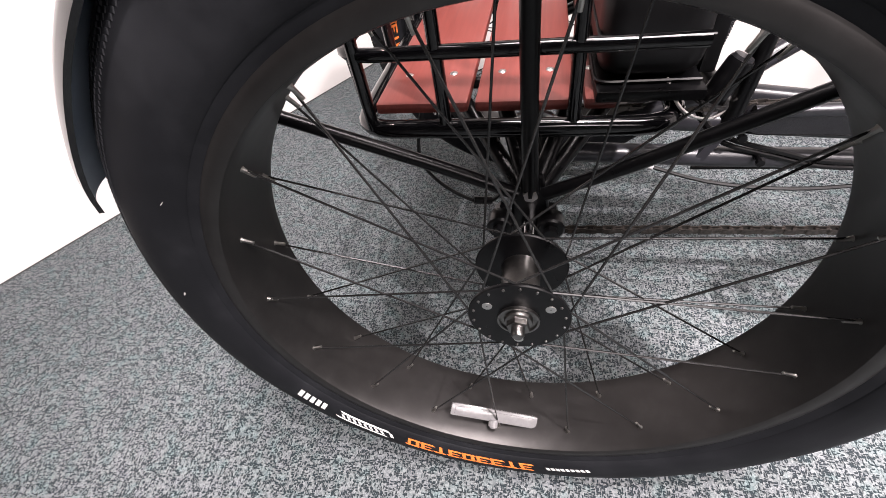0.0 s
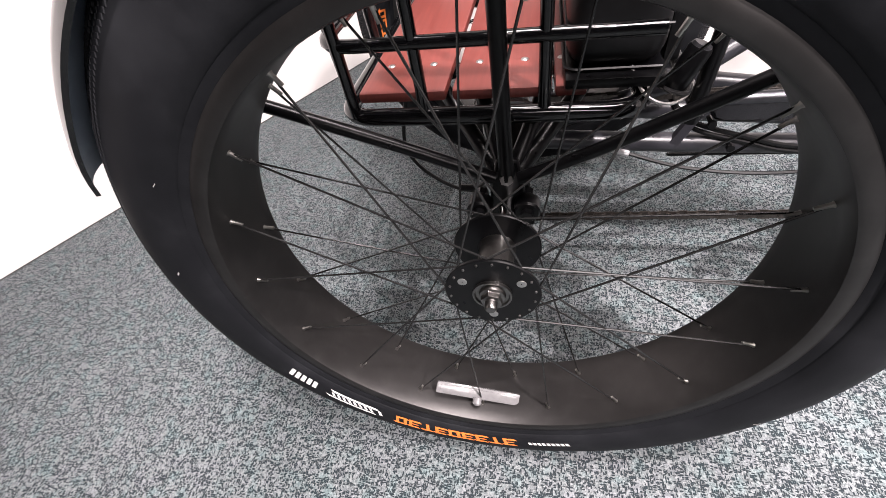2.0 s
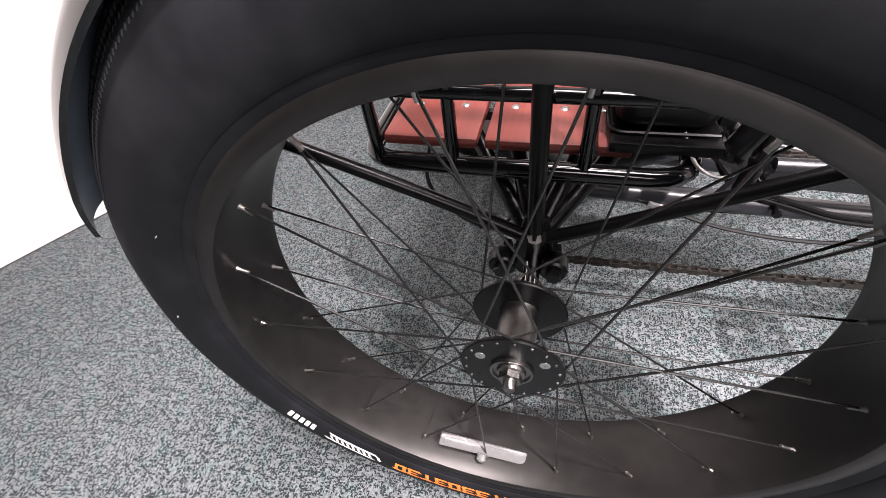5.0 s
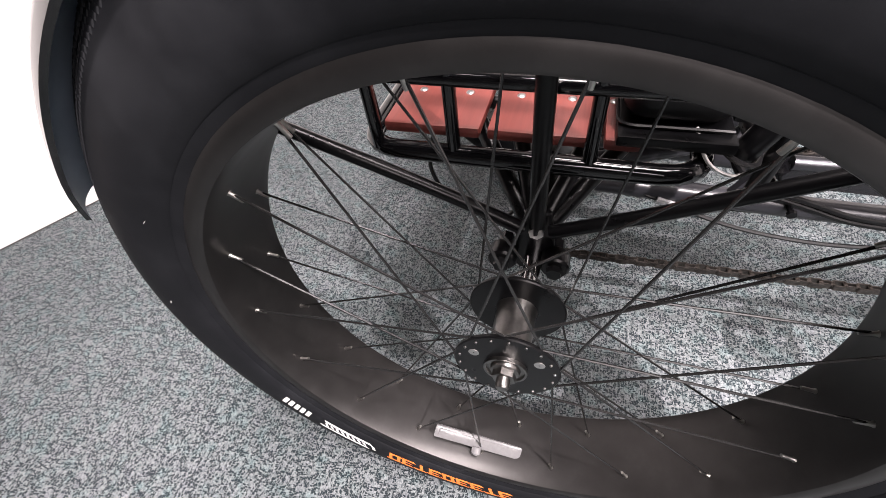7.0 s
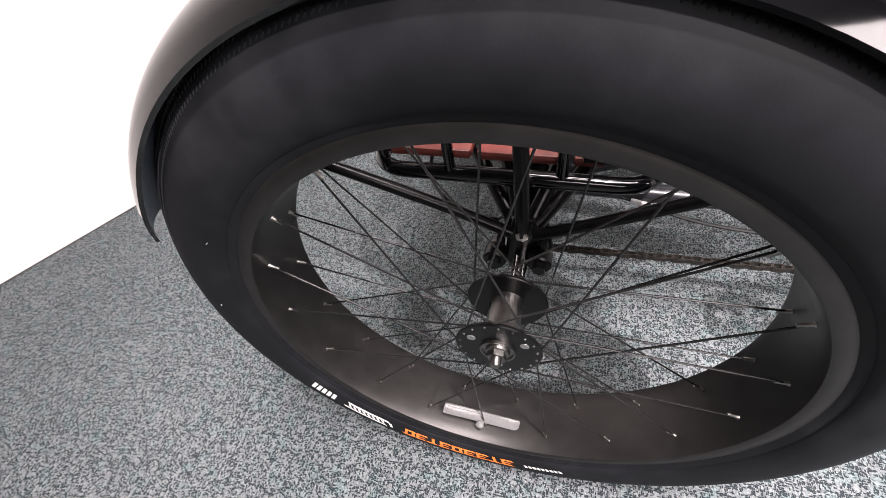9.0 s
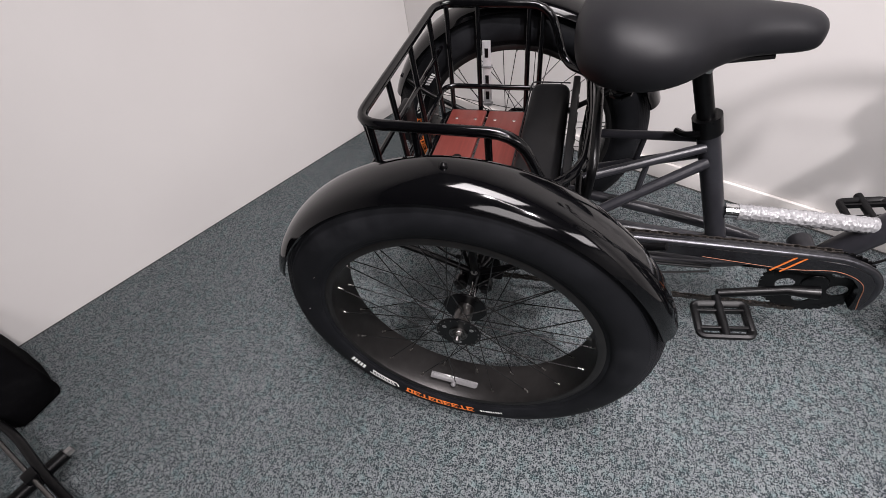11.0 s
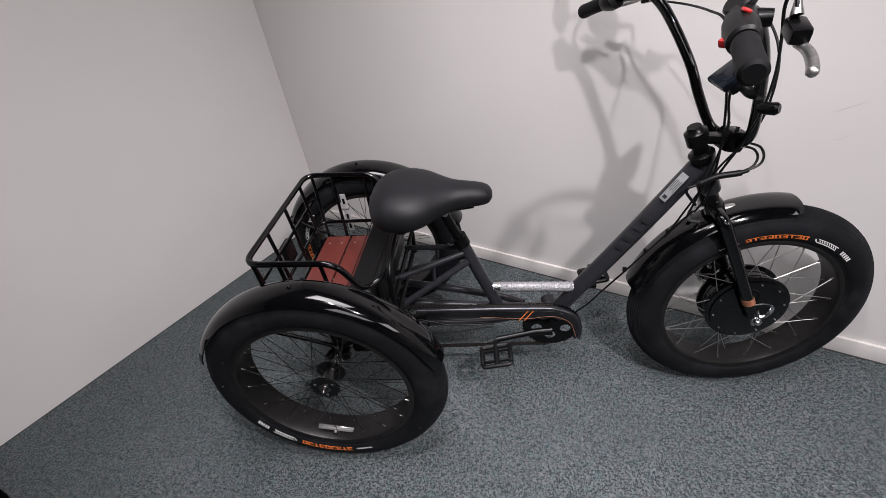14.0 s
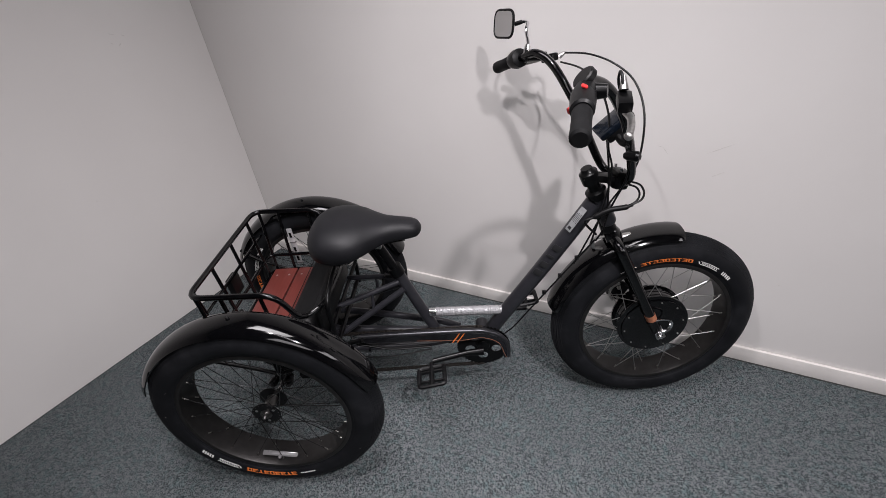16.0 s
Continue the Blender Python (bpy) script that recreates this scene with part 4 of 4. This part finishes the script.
fork = part("fork", tube([st(0.372), st(0.395), st(0.41)], [0.030, 0.030, 0.024], 18), GLOSS, trike, "glossy black straight fork", m=WHEEL)
for s in (-1, 1):
    part("fork_leg", tube(bent([st(0.382, 0, s * 0.018), st(0.375, 0.0, s * 0.068), st(0.24, 0.0, s * 0.072), st(0.0, 0.0, s * 0.070)], 0.035), 0.0165, 16), GLOSS, fork, "black fork leg")
    part("dropout", block((0.030, 0.007, 0.055), Matrix.Rotation(radians(-RAKE), 4, "Y") @ pose(0.004, s * 0.070, -0.012), 0.002), STEEL, fork)
    nut = rod((0, s * 0.040, 0), (0, s * 0.104, 0), 0.007, 12)
    tube([(0, s * 0.074, 0), (0, s * 0.089, 0)], 0.0135, 6, bm=nut)
    tube([(0, s * 0.089, 0), (0, s * 0.099, 0), (0, s * 0.105, 0)], [0.010, 0.009, 0.006], 14, bm=nut)
    part("axle_nut", nut, CHROME, fork, "bright axle nut")
part("torque_arm", tube(bent([(0.004, -0.080, 0), (0.034, -0.080, 0.012), (0.040, -0.080, 0.045), (0.012, -0.084, 0.062), (-0.020, -0.086, 0.060)], 0.015), 0.006, 8, flat=0.5), CHROME, fork, "bright torque arm")
part("copper_tape", tube([st(0.060, 0, -0.0705), st(0.084, 0, -0.0707)], 0.0172, 16), COPPER, fork, "copper-coloured tape band")
caliper = part("brake_caliper", block((0.050, 0.034, 0.066), Matrix.Translation((-0.100, 0.056, 0.092)) @ Matrix.Rotation(radians(30), 4, "Y"), 0.008), SATIN, fork, "black brake caliper")
for dz in (-0.020, 0.022):
    part("bolt", tube([(-0.104, 0.040, 0.092 + dz), (-0.104, 0.030, 0.092 + dz)], 0.006, 8), STEEL, caliper)
part("caliper_arm", tube(bent([(-0.100, 0.040, 0.130), (-0.124, 0.036, 0.122), (-0.136, 0.036, 0.090), (-0.120, 0.036, 0.062)], 0.012), 0.0045, 8), STEEL, caliper)
part("fender_bracket", tube([st(0.365, 0.02, 0), st(0.355, 0.05, 0)], 0.012, 10), STEEL, fork)
part("headset", tube([st(0.404), st(0.42), st(0.450), st(0.472)], [0.024, 0.024, 0.021, 0.021], 20), SATIN, fork)
part("cable_bracket", tube(bent([st(0.40, -0.02, -0.01), st(0.415, -0.055, -0.016), st(0.385, -0.068, -0.018), st(0.365, -0.045, -0.016)], 0.012), 0.006, 8), STEEL, fork, "bright bent bracket")

# stem and handlebar
stem = part("stem", tube([st(0.515), st(0.53), st(0.538), st(0.543), st(0.566), st(0.568), st(0.600), st(0.605), st(0.614)], [0.026, 0.029, 0.029, 0.018, 0.016, 0.025, 0.025, 0.018, 0.015], 20), SATIN, trike, "black handlebar stem", m=STEERING)
BAR = Vector((-0.165, 0.0, 0.515))
ROOT = st(0.585)
tilt = math.degrees(math.atan2(ROOT.z - BAR.z, BAR.x - ROOT.x))
part("stem_arm", block((0.130, 0.044, 0.024), Matrix.Translation(ROOT.lerp(BAR, 0.5)) @ Matrix.Rotation(radians(tilt), 4, "Y"), 0.012), SATIN, stem)
part("stem_clamp", block((0.044, 0.058, 0.052), Matrix.Translation(BAR) @ Matrix.Rotation(radians(tilt), 4, "Y"), 0.012), SATIN, stem)
for y in (-0.018, 0.018):
    part("stem_bolt", rod(BAR + Vector((-0.004, y, 0.022)), BAR + Vector((-0.002, y, 0.036)), 0.0045, 6), CHROME, stem)
half_bar = [(0.0, 0.0, 0.0), (0.0, 0.028, 0.0), (-0.028, 0.048, 0.022), (-0.060, 0.065, 0.090), (-0.085, 0.085, 0.160), (-0.123, 0.120, 0.242), (-0.150, 0.155, 0.291), (-0.176, 0.190, 0.313), (-0.197, 0.235, 0.306), (-0.248, 0.385, 0.260)]
left_bar = curve_points([BAR + Vector(p) for p in half_bar], 7)
other_bar = [(0.0, 0.0, 0.0), (0.004, -0.030, 0.0), (0.006, -0.052, 0.026), (-0.010, -0.072, 0.080), (-0.036, -0.098, 0.138), (-0.075, -0.135, 0.205), (-0.125, -0.172, 0.270), (-0.176, -0.205, 0.304), (-0.218, -0.254, 0.303), (-0.286, -0.415, 0.266)]
right_bar = curve_points([BAR + Vector(p) for p in other_bar], 7)
bar = part("handlebar", tube(right_bar[::-1] + left_bar[1:], 0.0112, 14), GLOSS, trike, "black swept-back cruiser handlebar", m=STEERING)


def along_bar(line, back):
    """The pose on a bar line at so many metres from its end, z towards the end."""
    d = 0.0
    for a, b in zip(line[::-1], line[-2::-1]):
        if d + (b - a).length >= back:
            p = a + (b - a).normalized() * (back - d)
            return Matrix.Translation(p) @ (a - b).to_track_quat("Z", "Y").to_matrix().to_4x4()
        d += (b - a).length


for line, s in ((left_bar, 1), (right_bar, -1)):
    e = along_bar(line, 0.0)
    bm = tube([e @ Vector((0, 0, 0.006 - d)) for d in (0, 0.004, 0.012, 0.030, 0.060, 0.085, 0.090)], [0.013, 0.0175, 0.0180, 0.0172, 0.0170, 0.0178, 0.0165], 18)
    part("grip", bm, GRIP, bar, "black ribbed rubber grip")
    if s < 0:
        bm = tube([e @ Vector((0, 0, -d)) for d in (0.088, 0.092, 0.130, 0.150, 0.156)], [0.0175, 0.0215, 0.0235, 0.022, 0.016], 20)
        part("twist_shifter", bm, PLASTIC, bar, "black twist throttle")
    else:
        bm = tube([e @ Vector((0, 0, -d)) for d in (0.088, 0.094, 0.115, 0.135, 0.140)], [0.0175, 0.022, 0.027, 0.026, 0.016], 20)
        part("twist_shifter", bm, PLASTIC, bar, "black twist shifter")
    h = along_bar(line, 0.165)
    if s < 0:
        tip, end, over = BAR + Vector((-0.170, -0.322, 0.272)), BAR + Vector((-0.198, -0.398, 0.253)), BAR + Vector((-0.166, -0.300, 0.304))
    else:
        tip, end, over = BAR + Vector((-0.142, 0.262, 0.288)), BAR + Vector((-0.190, 0.372, 0.262)), BAR + Vector((-0.101, 0.235, 0.293))
    p0 = h.translation
    ahead = (over - p0).normalized()
    part("lever_clamp", tube([p0 - ahead * 0.004, p0 + ahead * 0.010, p0.lerp(over, 0.6)], [0.020, 0.016, 0.012], 12), SATIN, bar, "black brake lever clamp")
    spine = (end - tip).normalized()
    body = part("lever_body", block((0.050, 0.026, 0.022), Matrix.Translation(over.lerp(tip, 0.55)) @ spine.to_track_quat("X", "Z").to_matrix().to_4x4(), 0.006), SATIN, bar, "black brake lever body")
    rise = Vector((0.002, 0.010, 0.022)) if s < 0 else Vector((0.016, -0.004, 0.010))
    part("cable_ferrule", tube([over, over + rise * 0.5, over + rise], [0.0085, 0.0060, 0.0036], 10), STEEL, bar, "bright cable ferrule")
    pts = curve_points([tip, tip.lerp(end, 0.3) + Vector((0.008, 0, 0)), tip.lerp(end, 0.7) + Vector((0.006, 0, 0)), end], 5)
    part("brake_lever", tube(pts, [0.0062 + 0.0018 * (k / (len(pts) - 1)) for k in range(len(pts))], 12, flat=0.6), STEEL, bar, "polished aluminium brake lever")
    bm = bmesh.new()
    bmesh.ops.create_uvsphere(bm, u_segments=12, v_segments=8, radius=0.0074, matrix=Matrix.Translation(end))
    part("lever_ball", bm, STEEL, bar)

# controls on the right side
e = along_bar(right_bar, 0.0)
knob = Matrix.Translation(BAR + Vector((-0.220, -0.255, 0.322)))
part("switch_pod", disc(-0.008, 0.008, 0.023, 24, ease=0.003), PLASTIC, bar, "round black control pad", m=knob @ Vector((-0.72, 0.0, 0.69)).to_track_quat("Y", "Z").to_matrix().to_4x4())
part("switch_collar", tube([BAR + Vector((-0.208, -0.232, 0.307)), BAR + Vector((-0.222, -0.268, 0.303)), BAR + Vector((-0.231, -0.290, 0.298))], [0.016, 0.021, 0.019], 18), PLASTIC, bar, "black switch collar")
part("red_button", block((0.018, 0.012, 0.005), Matrix.Translation(BAR + Vector((-0.237, -0.298, 0.318))) @ pose(0, 0, 0, 20, 0, 70), 0.003), RED, bar, "red push button")
stub = part("switch_stub", block((0.022, 0.016, 0.014), Matrix.Translation(BAR + Vector((-0.248, -0.302, 0.282))) @ pose(0, 0, 0, 0, -20, 20), 0.004), PLASTIC, bar, "short black switch body")
part("red_button", block((0.010, 0.014, 0.012), Matrix.Translation(BAR + Vector((-0.261, -0.304, 0.280))) @ pose(0, 0, 0, 0, -20, 20), 0.003), RED, stub, "red push button")
disp = Matrix.Translation(BAR + Vector((-0.049, -0.030, 0.166))) @ pose(0, 0, 0, 4, -40, -8)
display = part("display", block((0.092, 0.076, 0.016), disp, 0.006), SCREEN, bar, "dark glossy bicycle computer display")
part("display_glass", block((0.070, 0.058, 0.002), disp @ pose(0.004, 0, 0.0085), 0.0008), SCREEN, display, "blue-black screen")
part("display_back", block((0.070, 0.060, 0.024), disp @ pose(-0.002, -0.004, -0.017), 0.009), PLASTIC, display, "rounded black display housing")
part("display_mount", tube(bent([disp @ Vector((-0.010, -0.020, -0.022)), BAR + Vector((-0.040, -0.080, 0.128)), BAR + Vector((-0.034, -0.104, 0.134))], 0.01), 0.011, 12), PLASTIC, display, "black display arm")
part("mount_bolt", rod(BAR + Vector((-0.046, -0.112, 0.130)), BAR + Vector((-0.054, -0.124, 0.132)), 0.0042, 8), CHROME, display, "bright bolt")
part("bell", tube([BAR + Vector((-0.070, -0.150, 0.122)), BAR + Vector((-0.064, -0.158, 0.124)), BAR + Vector((-0.052, -0.175, 0.126)), BAR + Vector((-0.049, -0.179, 0.127))], [0.007, 0.0115, 0.0120, 0.008], 16), SATIN, bar, "small black bell")
# the mirror on the left side
h = along_bar(left_bar, 0.165).translation
head = Vector((-0.205, 0.285, 0.390)) + BAR
arm = curve_points([h + Vector((0, 0, 0.006)), h + Vector((0.006, 0.000, 0.030)), h + Vector((0.002, 0.006, 0.062)), head + Vector((0.020, -0.020, -0.004)), head + Vector((0.004, -0.004, 0.0))], 6)
part("mirror_joint", tube([h + Vector((0, 0, 0.0)), h + Vector((0.004, 0, 0.022)), h + Vector((0.005, 0, 0.03))], [0.011, 0.008, 0.005], 12), CHROME, bar, "bright mirror clamp")
part("mirror_arm", tube(arm, 0.0045, 8), CHROME, bar, "bright bent mirror arm")
mm = Matrix.Translation(head + Vector((-0.034, 0.036, -0.004))) @ pose(0, 0, 0, 6, 6, 21)
part("mirror_joint", tube([head + Vector((0.008, -0.008, -0.001)), mm @ Vector((0.004, -0.030, 0.0))], [0.0055, 0.0065], 10), PLASTIC, bar, "short black mirror joint")
oval = bent([(0, -0.050, -0.030), (0, 0.046, -0.042), (0, 0.052, 0.030), (0, -0.042, 0.040)], 0.024, closed=True)
ob = part("mirror", tube([mm @ p for p in oval], 0.0036, 8, closed=True), PLASTIC, bar, "black-framed rear-view mirror")
bm = bmesh.new()
front = [bm.verts.new(mm @ (p + Vector((-0.002, 0, 0)))) for p in oval]
backv = [bm.verts.new(mm @ (p * 0.96 + Vector((0.006, 0, 0)))) for p in oval]
bm.faces.new(front)
bm.faces.new(backv[::-1])
for k in range(len(oval)):
    j = (k + 1) % len(oval)
    bm.faces.new((front[k], backv[k], backv[j], front[j]))
bmesh.ops.recalc_face_normals(bm, faces=bm.faces)
part("mirror_glass", bm, MIRROR, bar, smooth=False)


# cables
def to_world(p):
    return STEERING @ p


B = lambda x, y, z: to_world(BAR + Vector((x, y, z)))
cab = [
    [B(-0.087, 0.232, 0.302), B(-0.056, 0.130, 0.306), B(-0.017, 0.060, 0.287), B(0.018, 0.012, 0.247), B(0.022, -0.046, 0.181), B(0.018, -0.060, 0.080), B(-0.002, -0.050, 0.010), B(-0.040, -0.030, -0.073), Vector((0.93, -0.055, 0.60))],
    [B(-0.095, 0.235, 0.278), B(-0.076, 0.160, 0.274), B(-0.080, 0.060, 0.270), B(-0.084, -0.010, 0.258), B(-0.070, -0.050, 0.190), B(-0.062, -0.050, 0.110), B(-0.040, -0.038, 0.040), B(-0.050, -0.034, -0.060), Vector((0.97, -0.056, 0.665))],
    [B(-0.168, -0.300, 0.312), B(-0.168, -0.292, 0.328), B(-0.164, -0.274, 0.330), B(-0.158, -0.262, 0.308), B(-0.132, -0.240, 0.262), B(-0.086, -0.190, 0.190), B(-0.036, -0.118, 0.100), B(-0.012, -0.058, 0.010), B(-0.030, -0.034, -0.075), Vector((1.0, -0.058, 0.70))],
    [B(-0.060, -0.030, 0.130), B(-0.050, -0.036, 0.060), B(-0.040, -0.034, -0.030), Vector((1.005, -0.055, 0.730)), Vector((0.985, -0.056, 0.68))],
    [Vector((0.985, -0.050, 0.680)), Vector((0.90, -0.052, 0.560)), Vector((0.80, -0.050, 0.415)), Vector((0.735, -0.045, 0.320)), Vector((0.66, -0.03, 0.265)), Vector((0.45, -0.05, 0.275)), Vector((0.20, -0.075, 0.290))],
    [B(0.015, -0.064, -0.054), B(0.039, -0.065, -0.041), B(0.045, -0.060, -0.022), B(0.036, -0.050, -0.004), B(0.012, -0.040, 0.004)],
    [B(0.010, -0.061, -0.056), B(0.029, -0.060, -0.045), B(0.036, -0.055, -0.027), B(0.026, -0.048, -0.010), B(0.004, -0.036, -0.004)],
]
for pts in cab:
    part("cable", tube(curve_points(pts, 8), 0.0027, 6), PLASTIC, trike, "thin black cable")
for t in (0.25, 0.5, 0.75):
    p = Vector((0.985, -0.050, 0.680)).lerp(Vector((0.80, -0.050, 0.415)), t)
    part("cable_clip", block((0.012, 0.010, 0.012), Matrix.Translation(p + Vector((0, 0.006, 0))), 0.002), SATIN, trike)
line = curve_points([Vector((0.985, -0.052, 0.700)), B(-0.100, -0.036, -0.105), B(-0.075, -0.040, -0.090), B(-0.039, -0.050, -0.069), B(-0.002, -0.060, -0.061), B(0.017, -0.065, -0.053)], 6)
part("motor_cable", tube(line, [0.0035 if k < 12 else (0.0075 if k < 26 else 0.0050) for k in range(len(line))], 10), PLASTIC, trike, "black motor cable with a thick connector")

# ---- things beside the short wall ----


def slack_bag():
    """A slack black cloth bag that leans on the short wall: low in front, high at the wall."""
    foot = [(-1.108, -0.560), (-1.126, -0.676), (-1.500, -0.790), (-1.384, -0.478)]
    tops = [0.090, 0.085, 0.300, 0.288]
    bm = bmesh.new()
    low = [bm.verts.new((x, y, 0.0)) for x, y in foot]
    high = [bm.verts.new((x, y, z)) for (x, y), z in zip(foot, tops)]
    bm.faces.new(low)
    bm.faces.new(high[::-1])
    for k in range(4):
        j = (k + 1) % 4
        bm.faces.new((low[k], high[k], high[j], low[j]))
    bmesh.ops.recalc_face_normals(bm, faces=bm.faces)
    bmesh.ops.bevel(bm, geom=list(bm.edges), offset=0.022, segments=3, profile=0.5, affect="EDGES")
    bmesh.ops.subdivide_edges(bm, edges=[e for e in bm.edges if e.calc_length() > 0.05], cuts=5, use_grid_fill=True)
    for v in bm.verts:
        if v.co.z > 0.01:
            v.co += 0.006 * noise.noise_vector(v.co * 14) + 0.003 * noise.noise_vector(v.co * 40)
    bag = tagged(part("bag", bm, CLOTH, None), "slack black cloth bag leaning on the wall", "bag")
    part("strap", tube(curve_points([(-1.19, -0.60, 0.118), (-1.26, -0.63, 0.165), (-1.36, -0.66, 0.226), (-1.44, -0.69, 0.275)], 5), 0.008, 8, flat=0.3), CLOTH, bag, "black webbing strap")
    return bag


def tube_rack():
    """A low rack of thin steel rods with a black bent tube and a cross peg."""
    rack = tagged(new("rod_rack"), "low rack of thin steel rods lying on the carpet", "rack")
    rack.matrix_basis = pose(-1.05, -0.78, 0.0, 0, 0, -14.3)
    for y, x1 in ((0.055, 0.46), (-0.036, 0.40), (-0.085, 0.36)):
        part("rod", tube(bent([(-0.40, y, 0.012), (-0.37, y, 0.085), (x1 - 0.05, y, 0.085), (x1, y, 0.010)], 0.03), 0.0048, 10), DARKSTEEL, rack, "thin steel rod")
    part("side_tube", tube(bent([(-0.36, 0.045, 0.012), (-0.30, 0.048, 0.075), (-0.02, 0.085, 0.085), (0.15, 0.072, 0.085), (0.42, 0.052, 0.012)], 0.07), 0.0095, 10), SATIN, rack, "black bent tube")
    part("side_tube", tube(bent([(-0.34, -0.050, 0.012), (-0.26, -0.045, 0.070), (-0.04, -0.012, 0.078), (0.10, -0.020, 0.078), (0.30, -0.034, 0.012)], 0.07), 0.0085, 10), SATIN, rack, "black bent tube")
    part("peg", tube([(0.125, -0.10, 0.070), (0.140, 0.120, 0.070)], 0.015, 14), SATIN, rack, "black round peg")
    part("peg_cap", tube([(0.140, 0.120, 0.070), (0.141, 0.134, 0.070)], 0.010, 6), STEEL, rack, "steel bolt in the peg")
    for y in (-0.036, 0.055):
        part("clamp", block((0.035, 0.028, 0.040), pose(0.130, y, 0.074), 0.006), SATIN, rack, "black clamp")
    for x in (-0.25, 0.30):
        part("foot_bar", rod((x, -0.14, 0.010), (x, 0.09, 0.010), 0.0095, 10), SATIN, rack, "black foot bar")
    return rack


slack_bag()
tube_rack()


# marks on the walls


def scuff(wall, a, b, width, mat):
    """A thin flat mark lying on a wall, between two places."""
    a, b = Vector(a), Vector(b)
    back = wall.matrix_basis.inverted()
    bm = tube([a, a.lerp(b, 0.3), a.lerp(b, 0.7), b], [width * 0.4, width, width * 0.7, width * 0.3], 6)
    part("scuff_mark", bm, mat, wall, m=back)


for a, b, w in (((1.387, 0.174, 0.815), (1.450, 0.144, 0.853), 0.0010), ((1.412, 0.162, 0.740), (1.439, 0.149, 0.758), 0.0009), ((1.254, 0.238, 0.830), (1.272, 0.229, 0.826), 0.0008), ((1.272, 0.229, 0.826), (1.288, 0.221, 0.804), 0.0008),
                ((1.660, 0.044, 0.370), (1.662, 0.043, 0.371), 0.0020), ((1.208, 0.260, 0.927), (1.216, 0.256, 0.933), 0.0014)):
    scuff(long_wall, a, b, w, SCUFF)
for a, b, w in (((-0.779, 0.754, 1.298), (-0.770, 0.772, 1.292), 0.0010), ((-0.769, 0.774, 1.250), (-0.764, 0.784, 1.258), 0.0010), ((-0.781, 0.750, 1.264), (-0.777, 0.758, 1.258), 0.0009), ((-0.753, 0.806, 1.281), (-0.758, 0.796, 1.288), 0.0009)):
    scuff(short_wall, a, b, w, SCUFF)
scuff(short_wall, (-0.937, 0.443, 0.710), (-0.9365, 0.444, 0.711), 0.0024, DIRT)
